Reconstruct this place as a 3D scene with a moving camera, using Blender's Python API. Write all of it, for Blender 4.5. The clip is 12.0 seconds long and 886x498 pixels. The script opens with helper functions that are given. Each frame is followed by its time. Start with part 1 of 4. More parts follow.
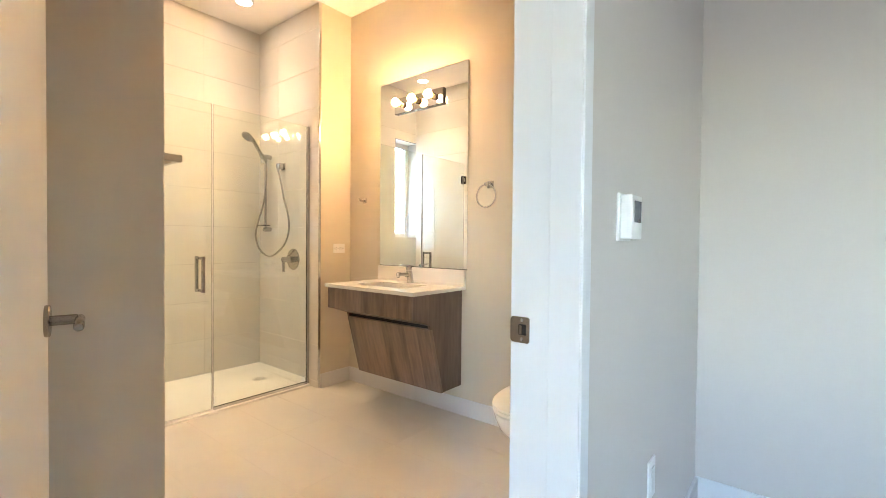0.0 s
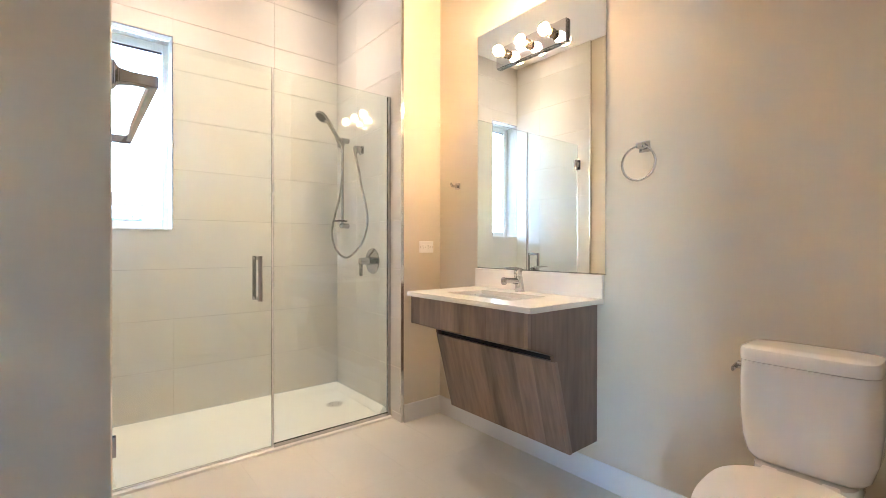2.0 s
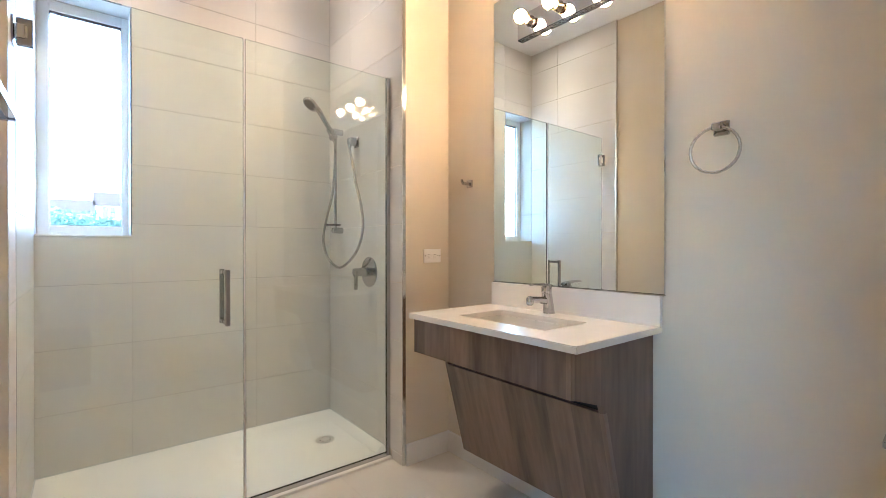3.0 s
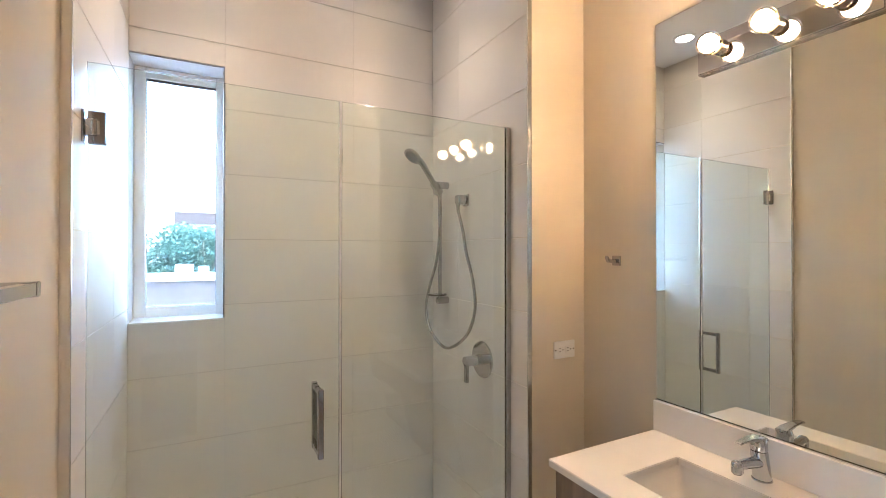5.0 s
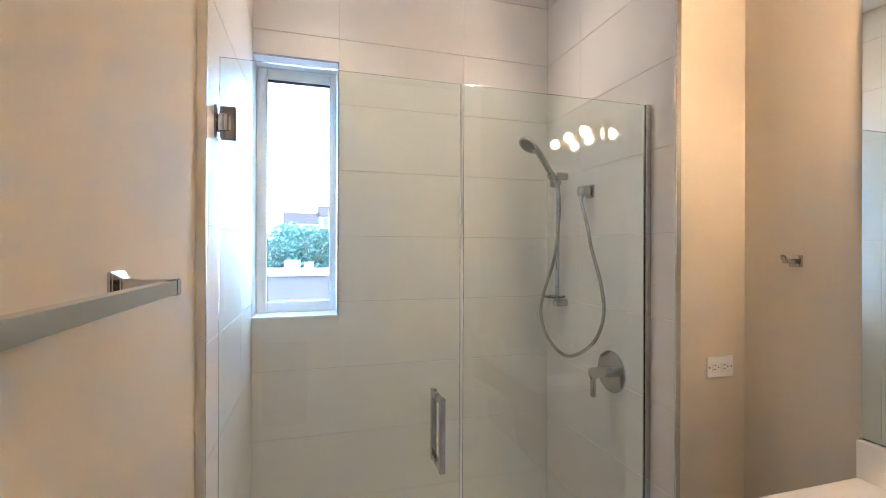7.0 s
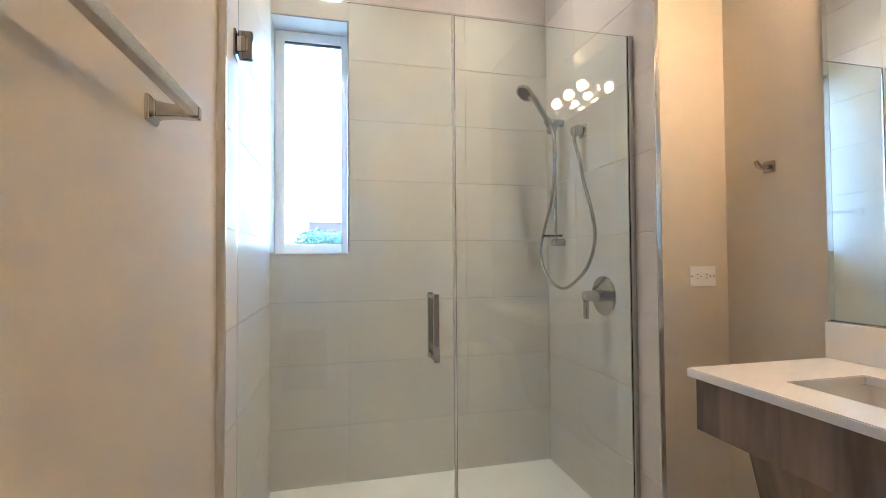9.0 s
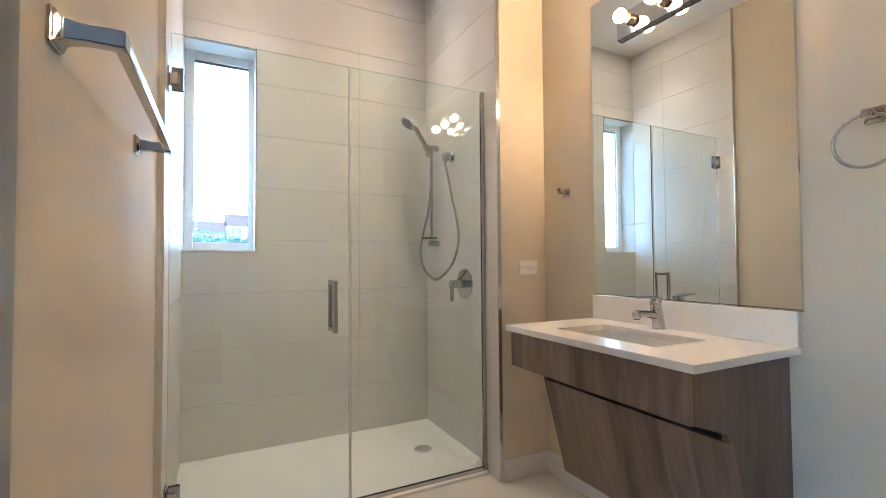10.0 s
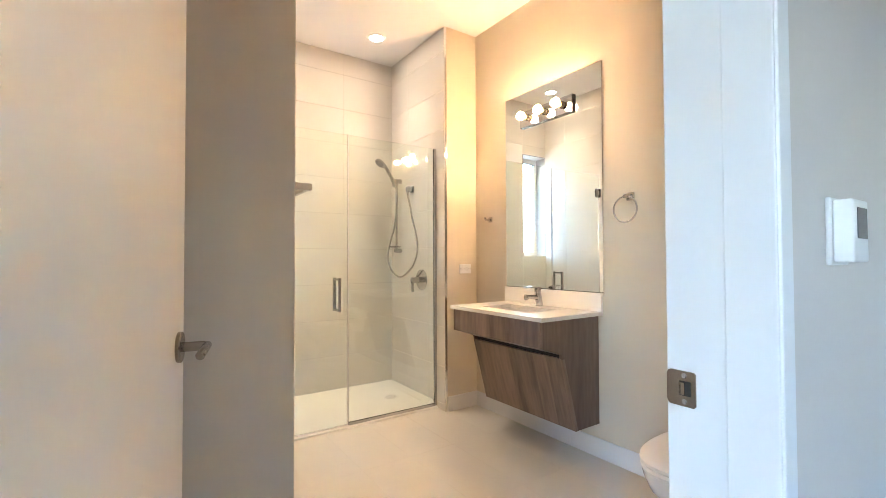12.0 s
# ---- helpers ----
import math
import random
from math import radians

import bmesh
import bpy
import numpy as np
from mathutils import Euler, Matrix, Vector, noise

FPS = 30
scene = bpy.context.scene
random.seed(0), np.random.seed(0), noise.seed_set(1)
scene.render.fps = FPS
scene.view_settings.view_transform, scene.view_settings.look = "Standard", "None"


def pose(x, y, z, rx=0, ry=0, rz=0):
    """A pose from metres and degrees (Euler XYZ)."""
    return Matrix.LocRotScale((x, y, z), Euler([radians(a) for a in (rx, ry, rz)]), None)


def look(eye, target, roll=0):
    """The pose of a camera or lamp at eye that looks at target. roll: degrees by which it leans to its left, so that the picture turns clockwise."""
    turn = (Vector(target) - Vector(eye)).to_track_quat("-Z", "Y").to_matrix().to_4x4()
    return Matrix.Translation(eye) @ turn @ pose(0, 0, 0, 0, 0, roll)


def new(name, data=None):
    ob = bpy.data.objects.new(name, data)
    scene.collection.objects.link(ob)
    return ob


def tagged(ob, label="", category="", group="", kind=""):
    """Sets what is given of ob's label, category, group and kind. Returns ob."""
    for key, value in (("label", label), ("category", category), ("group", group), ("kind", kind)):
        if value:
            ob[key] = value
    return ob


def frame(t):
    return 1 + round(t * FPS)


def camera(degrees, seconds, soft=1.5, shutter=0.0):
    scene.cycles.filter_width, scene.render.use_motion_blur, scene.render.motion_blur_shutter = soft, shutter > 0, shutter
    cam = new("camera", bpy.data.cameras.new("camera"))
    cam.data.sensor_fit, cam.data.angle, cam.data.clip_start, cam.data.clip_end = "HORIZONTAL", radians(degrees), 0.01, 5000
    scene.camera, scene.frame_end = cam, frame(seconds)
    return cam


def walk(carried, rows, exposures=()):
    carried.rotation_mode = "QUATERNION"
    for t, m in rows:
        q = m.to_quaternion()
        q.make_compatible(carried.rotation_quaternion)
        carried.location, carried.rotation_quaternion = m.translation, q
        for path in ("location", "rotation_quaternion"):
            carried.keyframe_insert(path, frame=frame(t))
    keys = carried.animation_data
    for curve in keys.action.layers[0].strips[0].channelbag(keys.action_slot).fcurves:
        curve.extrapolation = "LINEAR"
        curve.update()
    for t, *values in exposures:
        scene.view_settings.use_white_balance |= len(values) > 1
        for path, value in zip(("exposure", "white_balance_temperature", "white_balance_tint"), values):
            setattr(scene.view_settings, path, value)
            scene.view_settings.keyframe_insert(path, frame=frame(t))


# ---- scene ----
cam = camera(90.1, 12.0, soft=0.7)
PATH = [
    (0, (0.065, 0.086, 1.146), (-1.191, 1.643, 1.111), 0.5),
    (0.5, (-0.101, 0.221, 1.136), (-1.509, 1.642, 1.112), 0.3),
    (1, (-0.251, 0.364, 1.098), (-1.757, 1.68, 1.0825), 0.1),
    (1.5, (-0.402, 0.49, 1.074), (-1.943, 1.764, 1.06), -0.0),
    (2, (-0.552, 0.609, 1.084), (-2.099, 1.877, 1.074), 0.1),
    (2.5, (-0.698, 0.761, 1.107), (-2.264, 2.006, 1.104), 0.1),
    (2.7, (-0.779, 0.81, 1.117), (-2.334, 2.068, 1.112), -0.1),
    (4.3, (-1.363, 0.987, 1.264), (-3.089, 1.997, 1.266), 0.4),
    (4.5, (-1.385, 0.991, 1.328), (-3.146, 1.938, 1.337), 0.2),
    (5, (-1.382, 0.994, 1.497), (-3.155, 1.92, 1.509), -0.0),
    (5.5, (-1.323, 0.976, 1.579), (-3.102, 1.889, 1.601), -0.0),
    (6, (-1.328, 0.957, 1.585), (-3.132, 1.82, 1.602), 0.1),
    (6.5, (-1.43, 0.925, 1.536), (-3.285, 1.673, 1.546), 0.3),
    (7, (-1.579, 0.938, 1.494), (-3.499, 1.497, 1.496), 0.2),
    (7.2, (-1.645, 0.952, 1.481), (-3.592, 1.41, 1.485), 0.2),
    (8.8, (-1.505, 1.048, 1.197), (-3.476, 1.389, 1.231), -0.5),
    (9, (-1.42, 0.999, 1.153), (-3.366, 1.455, 1.199), -0.4),
    (9.5, (-1.164, 0.934, 1.121), (-3.038, 1.63, 1.177), -0.4),
    (10, (-0.919, 0.861, 1.117), (-2.704, 1.761, 1.174), -0.4),
    (10.5, (-0.695, 0.718, 1.108), (-2.47, 1.638, 1.156), -0.2),
    (11, (-0.447, 0.553, 1.102), (-2.222, 1.474, 1.154), -0.1),
    (11.5, (-0.188, 0.402, 1.157), (-1.95, 1.347, 1.2), 0.1),
    (12, (-0.024, 0.211, 1.164), (-1.676, 1.337, 1.207), -0.2),
]
walk(cam, [(t, look(eye, target, roll)) for t, eye, target, roll in PATH], exposures=[(0.0, 6.06, 6400, 9), (0.5, 6.03, 6250, 9), (1.5, 6.05, 5850, 9), (2.0, 6.0, 5250, 8), (2.5, 5.8, 4950, 7), (4.5, 5.3, 5200, 10), (6.0, 5.22, 5150, 10), (7.0, 5.2, 4950, 8), (9.5, 5.3, 4950, 7), (10.5, 5.4, 5150, 7), (11.0, 5.75, 5250, 6), (11.5, 6.05, 5300, 7), (12.0, 6.05, 5700, 9)])

# ---- light ----
world = bpy.data.worlds.new("world")
scene.world = world
world.use_nodes = True
wn = world.node_tree
sky = wn.nodes.new("ShaderNodeTexSky")
sky.sky_type = "NISHITA"
sky.sun_disc = False
sky.sun_elevation = radians(43.6)
sky.sun_rotation = radians(6.3)
sky.dust_density, sky.air_density = 1.5, 1.2
wn.links.new(sky.outputs[0], wn.nodes["Background"].inputs[0])
wn.nodes["Background"].inputs[1].default_value = 0.15

sun_data = bpy.data.lights.new("sun", "SUN")
sun_data.energy, sun_data.angle, sun_data.color = 2.0, radians(0.6), (1.0, 0.95, 0.88)
sun = new("sun", sun_data)
sun.matrix_world = look((0, 0, 0), (-0.08, -0.72, -0.69))


def window_light(name, m, sx, sy, watts, color):
    data = bpy.data.lights.new(name, "AREA")
    data.shape, data.size, data.size_y, data.energy, data.color = "RECTANGLE", sx, sy, watts, color
    ob = new(name, data)
    ob.matrix_world = m
    return ob


window_light("hall_daylight", look((1.50, -2.28, 1.55), (1.50, 0, 1.50)), 0.85, 1.3, 0.25, (1.0, 0.92, 0.86))

BULB_GLOW = 6.0
SPOT_GLOW = 1.6
SPOT_WATTS = 1.1


# ---- materials ----
def mat(name, color, rough=0.5, metal=0.0, var=0.06, scale=6.0, fine=90.0, bump=0.0, bump_scale=120.0, coat=0.0, island=0.0, spec=0.5):
    """Base colour with stains and grain, and a fine relief."""
    m = bpy.data.materials.new(name)
    m.use_nodes = True
    nt = m.node_tree
    b = nt.nodes["Principled BSDF"]
    b.inputs["Roughness"].default_value = rough
    b.inputs["Metallic"].default_value = metal
    b.inputs["Coat Weight"].default_value = coat
    b.inputs["Specular IOR Level"].default_value = spec
    tc = nt.nodes.new("ShaderNodeTexCoord")
    n1 = nt.nodes.new("ShaderNodeTexNoise")
    n1.inputs["Scale"].default_value, n1.inputs["Detail"].default_value = scale, 4
    n2 = nt.nodes.new("ShaderNodeTexNoise")
    n2.inputs["Scale"].default_value, n2.inputs["Detail"].default_value = fine, 2
    for n in (n1, n2):
        nt.links.new(tc.outputs["Object"], n.inputs["Vector"])
    add = nt.nodes.new("ShaderNodeMath")
    add.operation = "MULTIPLY_ADD"
    nt.links.new(n2.outputs[0], add.inputs[0])
    add.inputs[1].default_value = 0.35
    nt.links.new(n1.outputs[0], add.inputs[2])
    last = add
    if island:
        info = nt.nodes.new("ShaderNodeObjectInfo")
        more = nt.nodes.new("ShaderNodeMath")
        more.operation = "MULTIPLY_ADD"
        nt.links.new(info.outputs["Random"], more.inputs[0])
        more.inputs[1].default_value = island
        nt.links.new(last.outputs[0], more.inputs[2])
        last = more
    ramp = nt.nodes.new("ShaderNodeMapRange")
    ramp.inputs["From Min"].default_value, ramp.inputs["From Max"].default_value = 0.3, 1.05 + island
    ramp.inputs["To Min"].default_value, ramp.inputs["To Max"].default_value = 1 - var, 1 + var
    nt.links.new(last.outputs[0], ramp.inputs["Value"])
    mul = nt.nodes.new("ShaderNodeVectorMath")
    mul.operation = "SCALE"
    mul.inputs[0].default_value = color
    nt.links.new(ramp.outputs[0], mul.inputs["Scale"])
    nt.links.new(mul.outputs[0], b.inputs["Base Color"])
    rr = nt.nodes.new("ShaderNodeMapRange")
    rr.inputs["To Min"].default_value, rr.inputs["To Max"].default_value = max(0.0, rough * 0.85), min(1.0, rough * 1.15)
    nt.links.new(n1.outputs[0], rr.inputs["Value"])
    nt.links.new(rr.outputs[0], b.inputs["Roughness"])
    if bump:
        n3 = nt.nodes.new("ShaderNodeTexNoise")
        n3.inputs["Scale"].default_value, n3.inputs["Detail"].default_value = bump_scale, 3
        nt.links.new(tc.outputs["Object"], n3.inputs["Vector"])
        bp = nt.nodes.new("ShaderNodeBump")
        bp.inputs["Strength"].default_value, bp.inputs["Distance"].default_value = bump, 0.002
        nt.links.new(n3.outputs[0], bp.inputs["Height"])
        nt.links.new(bp.outputs[0], b.inputs["Normal"])
    return m


def wood(name, dark, light, across, along, rough=0.45, board=None):
    """Long streaked grain; across and along are the noise scales on each axis; board: the axis that the printed boards step along."""
    m = bpy.data.materials.new(name)
    m.use_nodes = True
    nt = m.node_tree
    b = nt.nodes["Principled BSDF"]
    tc = nt.nodes.new("ShaderNodeTexCoord")
    mp = nt.nodes.new("ShaderNodeMapping")
    mp.inputs["Scale"].default_value = across if isinstance(across, tuple) else (across, across, along)
    nt.links.new(tc.outputs["Object"], mp.inputs["Vector"])
    big = nt.nodes.new("ShaderNodeTexNoise")
    big.inputs["Scale"].default_value, big.inputs["Detail"].default_value, big.inputs["Distortion"].default_value = 1.0, 3, 0.6
    fine = nt.nodes.new("ShaderNodeTexNoise")
    fine.inputs["Scale"].default_value, fine.inputs["Detail"].default_value = 9.0, 5
    for n in (big, fine):
        nt.links.new(mp.outputs[0], n.inputs["Vector"])
    mix = nt.nodes.new("ShaderNodeMath")
    mix.operation = "MULTIPLY_ADD"
    nt.links.new(fine.outputs[0], mix.inputs[0])
    mix.inputs[1].default_value = 0.45
    nt.links.new(big.outputs[0], mix.inputs[2])
    ramp = nt.nodes.new("ShaderNodeValToRGB")
    ramp.color_ramp.elements[0].position, ramp.color_ramp.elements[1].position = 0.52, 1.04
    ramp.color_ramp.elements[0].color, ramp.color_ramp.elements[1].color = (*dark, 1), (*light, 1)
    last = mix
    if board:
        axes = nt.nodes.new("ShaderNodeSeparateXYZ")
        nt.links.new(tc.outputs["Object"], axes.inputs[0])
        step = nt.nodes.new("ShaderNodeMath")
        step.operation = "MULTIPLY"
        step.inputs[1].default_value = 9.5
        nt.links.new(axes.outputs[board], step.inputs[0])
        whole = nt.nodes.new("ShaderNodeMath")
        whole.operation = "FLOOR"
        nt.links.new(step.outputs[0], whole.inputs[0])
        tone = nt.nodes.new("ShaderNodeTexWhiteNoise")
        tone.noise_dimensions = "1D"
        nt.links.new(whole.outputs[0], tone.inputs["W"])
        last = nt.nodes.new("ShaderNodeMath")
        last.operation = "MULTIPLY_ADD"
        nt.links.new(tone.outputs["Value"], last.inputs[0])
        last.inputs[1].default_value = 0.16
        nt.links.new(mix.outputs[0], last.inputs[2])
    nt.links.new(last.outputs[0], ramp.inputs[0])
    nt.links.new(ramp.outputs[0], b.inputs["Base Color"])
    b.inputs["Roughness"].default_value = rough
    bp = nt.nodes.new("ShaderNodeBump")
    bp.inputs["Strength"].default_value, bp.inputs["Distance"].default_value = 0.15, 0.001
    nt.links.new(fine.outputs[0], bp.inputs["Height"])
    nt.links.new(bp.outputs[0], b.inputs["Normal"])
    return m


def glow(name, color, strength):
    m = bpy.data.materials.new(name)
    m.use_nodes = True
    b = m.node_tree.nodes["Principled BSDF"]
    b.inputs["Base Color"].default_value = (0.8, 0.8, 0.8, 1)
    b.inputs["Emission Color"].default_value = (*color, 1)
    b.inputs["Emission Strength"].default_value = strength
    return m


def clear(name, color, rough=0.0, ior=1.5):
    m = bpy.data.materials.new(name)
    m.use_nodes = True
    b = m.node_tree.nodes["Principled BSDF"]
    b.inputs["Base Color"].default_value = (*color, 1)
    b.inputs["Roughness"].default_value = rough
    b.inputs["IOR"].default_value = ior
    b.inputs["Transmission Weight"].default_value = 1.0
    return m


PAINT = mat("greige_wall_paint", (0.62, 0.562, 0.46), 0.55, var=0.03, scale=1.6, bump=0.12, bump_scale=240)
HALL_PAINT = mat("grey_hall_paint", (0.61, 0.57, 0.535), 0.6, var=0.03, scale=1.6, bump=0.12, bump_scale=240)
CEIL = mat("white_ceiling_paint", (0.84, 0.83, 0.81), 0.8, var=0.02, scale=1.5, bump=0.1, bump_scale=200)
TRIM = mat("white_semi_gloss_paint", (0.73, 0.737, 0.748), 0.38, var=0.02, scale=5, bump=0.04, bump_scale=90)
DOORPAINT = mat("white_door_paint", (0.78, 0.75, 0.68), 0.4, var=0.02, scale=4, bump=0.05, bump_scale=110)
TILE = mat("off_white_wall_tile", (0.66, 0.635, 0.595), 0.48, var=0.04, scale=3.5, fine=40, bump=0.05, bump_scale=30, island=0.35, spec=0.4)
GROUT = mat("grey_grout", (0.48, 0.46, 0.43), 0.85, var=0.08, scale=8, bump=0.3, bump_scale=300)
FLOORTILE = mat("beige_porcelain_floor_tile", (0.62, 0.60, 0.55), 0.34, var=0.05, scale=2.2, fine=45, bump=0.05, bump_scale=60, island=0.08)
FLOORGROUT = mat("beige_floor_grout", (0.59, 0.57, 0.52), 0.85, var=0.08, scale=8)
ACRYLIC = mat("white_acrylic", (0.80, 0.79, 0.75), 0.25, var=0.015, scale=3)
QUARTZ = mat("white_quartz", (0.79, 0.77, 0.735), 0.22, var=0.025, scale=9, fine=160)
CERAMIC = mat("white_vitreous_china", (0.80, 0.79, 0.765), 0.12, var=0.01, scale=3, coat=0.4)
PLASTIC = mat("white_plastic", (0.80, 0.80, 0.79), 0.4, var=0.015, scale=8)
SEATPLASTIC = mat("white_seat_plastic", (0.80, 0.775, 0.73), 0.3, var=0.015, scale=5)
CHROME = mat("polished_chrome", (0.54, 0.54, 0.545), 0.04, metal=1.0, var=0.03, scale=8)
NICKEL = mat("brushed_nickel", (0.33, 0.29, 0.245), 0.24, metal=1.0, var=0.05, scale=10, fine=200)
EDGETRIM = mat("bright_metal_edge_trim", (0.78, 0.77, 0.75), 0.14, metal=1.0, var=0.04, scale=6)
BRASS = mat("warm_brass_collar", (0.60, 0.44, 0.20), 0.25, metal=1.0, var=0.05)
# Chrome with the dark room it mirrors put into its base colour.
HINGEMETAL = mat("chrome_hinge_dark_reflection", (0.34, 0.34, 0.37), 0.12, metal=1.0, var=0.05)
HOSE = mat("ribbed_metal_hose", (0.50, 0.49, 0.47), 0.2, metal=1.0, var=0.1, scale=20, fine=300)
DARKMETAL = mat("dark_metal_channel", (0.30, 0.29, 0.28), 0.22, metal=1.0, var=0.06)
SEAL = mat("translucent_vinyl_seal", (0.62, 0.64, 0.62), 0.2, var=0.03)
# Vinyl seal whitened in colour for the glint along the glass edge.
EDGESEAL = mat("edge_seal_white_glint", (0.84, 0.84, 0.83), 0.15, var=0.02, coat=0.5)
DRAIN = mat("satin_steel_drain", (0.62, 0.61, 0.59), 0.45, metal=0.6, var=0.04)
SPRAYGREY = mat("grey_spray_rubber", (0.20, 0.20, 0.205), 0.4, var=0.05, scale=60)
# Near-black colour for the shade inside gaps, holes and slots.
BLACK = mat("black_recess_shade", (0.012, 0.011, 0.010), 0.6, var=0.1)
DARKGREY = mat("dark_grey_screen", (0.09, 0.09, 0.10), 0.25, var=0.05)
MIRROR = mat("silvered_mirror", (0.82, 0.855, 0.83), 0.0, metal=1.0, var=0.0)
GLASS = clear("clear_shower_glass", (0.915, 0.985, 0.948))
PANE = clear("window_glass", (0.98, 0.99, 0.99))
VINYL = mat("white_window_vinyl", (0.84, 0.85, 0.86), 0.35, var=0.015, scale=5)
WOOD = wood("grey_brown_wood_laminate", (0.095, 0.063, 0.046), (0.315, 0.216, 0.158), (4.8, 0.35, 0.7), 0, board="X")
# Front laminate again, darkened and reddened: the side's shade is in its colour.
WOOD_SIDE = wood("shaded_wood_laminate_side", (0.070, 0.043, 0.030), (0.205, 0.132, 0.091), (0.35, 4.8, 0.7), 0, board="Y")
PLANK = wood("dark_floor_plank", (0.07, 0.055, 0.045), (0.17, 0.135, 0.11), (3.0, 22.0, 22.0), 0)
BULBGLASS = clear("clear_bulb_glass", (1.0, 0.95, 0.86), 0.0, 1.12)
BULB = glow("lit_globe_bulb", (1.0, 0.575, 0.255), BULB_GLOW)
SPOT = glow("lit_downlight_lens", (1.0, 0.75, 0.52), SPOT_GLOW)
BRICK = mat("pale_brick", (0.085, 0.060, 0.056), 0.9, var=0.4, scale=2.5, fine=22, island=0.4)
REDBRICK = mat("brown_brick", (0.052, 0.033, 0.029), 0.9, var=0.15, scale=3, fine=20)
CONCRETE = mat("pale_concrete", (0.45, 0.44, 0.42), 0.9, var=0.1, scale=3)
GROUNDM = mat("street_ground", (0.09, 0.09, 0.085), 0.9, var=0.2, scale=0.5)
LEAF = mat("green_leaves", (0.080, 0.130, 0.100), 0.6, var=0.35, scale=1.2, fine=6)
BARK = mat("bark", (0.12, 0.09, 0.07), 0.9, var=0.2, scale=6)
DARKGLASS = mat("dark_far_window", (0.02, 0.025, 0.03), 0.1, var=0.1)


# ---- mesh helpers ----
def link(name, bm, material, parent=None, smooth=False):
    me = bpy.data.meshes.new(name)
    bmesh.ops.recalc_face_normals(bm, faces=bm.faces)
    bm.to_mesh(me)
    bm.free()
    me.materials.append(material)
    if smooth:
        me.shade_smooth()
        me.set_sharp_from_angle(angle=radians(40))
    ob = new(name, me)
    if parent:
        ob.parent = parent
    return ob


def part(name, bm, material, parent, label="", smooth=False):
    ob = link(name, bm, material, parent, smooth)
    if label:
        ob["label"] = label
    return ob


def thing(name, label, category, at=(0, 0, 0), group="", kind=""):
    ob = new(name)
    ob.location = at
    ob.empty_display_size = 0.05
    return tagged(ob, label, category, group, kind)


def box(bm, x0, x1, y0, y1, z0, z1, bevel=0.0, seg=2):
    vs = [bm.verts.new((x, y, z)) for x in (x0, x1) for y in (y0, y1) for z in (z0, z1)]
    fs = [bm.faces.new([vs[i] for i in q]) for q in ((0, 1, 3, 2), (4, 6, 7, 5), (0, 4, 5, 1), (2, 3, 7, 6), (0, 2, 6, 4), (1, 5, 7, 3))]
    if bevel:
        es = {e for f in fs for e in f.edges}
        bmesh.ops.bevel(bm, geom=list(es), offset=bevel, segments=seg, profile=0.5, affect="EDGES")
    return bm


def bx(x0, x1, y0, y1, z0, z1, bevel=0.0, seg=2):
    return box(bmesh.new(), x0, x1, y0, y1, z0, z1, bevel, seg)


def rod(bm, a, b, r0, r1=None, n=20, caps=True):
    """A round bar from a to b."""
    a, b = Vector(a), Vector(b)
    r1 = r0 if r1 is None else r1
    q = (b - a).to_track_quat("Z", "Y")
    rings = []
    for p, r in ((a, r0), (b, r1)):
        rings.append([bm.verts.new(p + q @ Vector((r * math.cos(k * math.tau / n), r * math.sin(k * math.tau / n), 0))) for k in range(n)])
    for k in range(n):
        bm.faces.new((rings[0][k], rings[0][(k + 1) % n], rings[1][(k + 1) % n], rings[1][k]))
    if caps:
        bm.faces.new(rings[0][::-1])
        bm.faces.new(rings[1])
    return bm


def tube(bm, pts, r, n=12, closed=False):
    """A round tube along points; r is one radius or one for each point."""
    pts = [Vector(p) for p in pts]
    m = len(pts)
    rings, up = [], None
    for i, p in enumerate(pts):
        if closed:
            d = (pts[(i + 1) % m] - pts[i - 1]).normalized()
        else:
            d = (pts[min(i + 1, m - 1)] - pts[max(i - 1, 0)]).normalized()
        if up is None:
            up = d.orthogonal().normalized()
        up = (up - d * up.dot(d)).normalized()
        side = d.cross(up)
        rad = r[i] if isinstance(r, (list, tuple)) else r
        rings.append([bm.verts.new(p + rad * (math.cos(k * math.tau / n) * up + math.sin(k * math.tau / n) * side)) for k in range(n)])
    for i in range(m if closed else m - 1):
        a, b = rings[i], rings[(i + 1) % m]
        for k in range(n):
            bm.faces.new((a[k], a[(k + 1) % n], b[(k + 1) % n], b[k]))
    if not closed:
        bm.faces.new(rings[0][::-1])
        bm.faces.new(rings[-1])
    return bm


def lathe(bm, profile, m=None, n=32):
    """Turns (radius, height) pairs about z; m places the result."""
    m = m or Matrix()
    rings = []
    for r, h in profile:
        if r < 1e-5:
            rings.append([bm.verts.new(m @ Vector((0, 0, h)))])
        else:
            rings.append([bm.verts.new(m @ Vector((r * math.cos(k * math.tau / n), r * math.sin(k * math.tau / n), h))) for k in range(n)])
    for a, b in zip(rings, rings[1:]):
        for k in range(n):
            q = [a[k % len(a)], a[(k + 1) % len(a)], b[(k + 1) % len(b)], b[k % len(b)]]
            q = [v for i, v in enumerate(q) if v not in q[:i]]
            if len(q) > 2:
                bm.faces.new(q)
    return bm


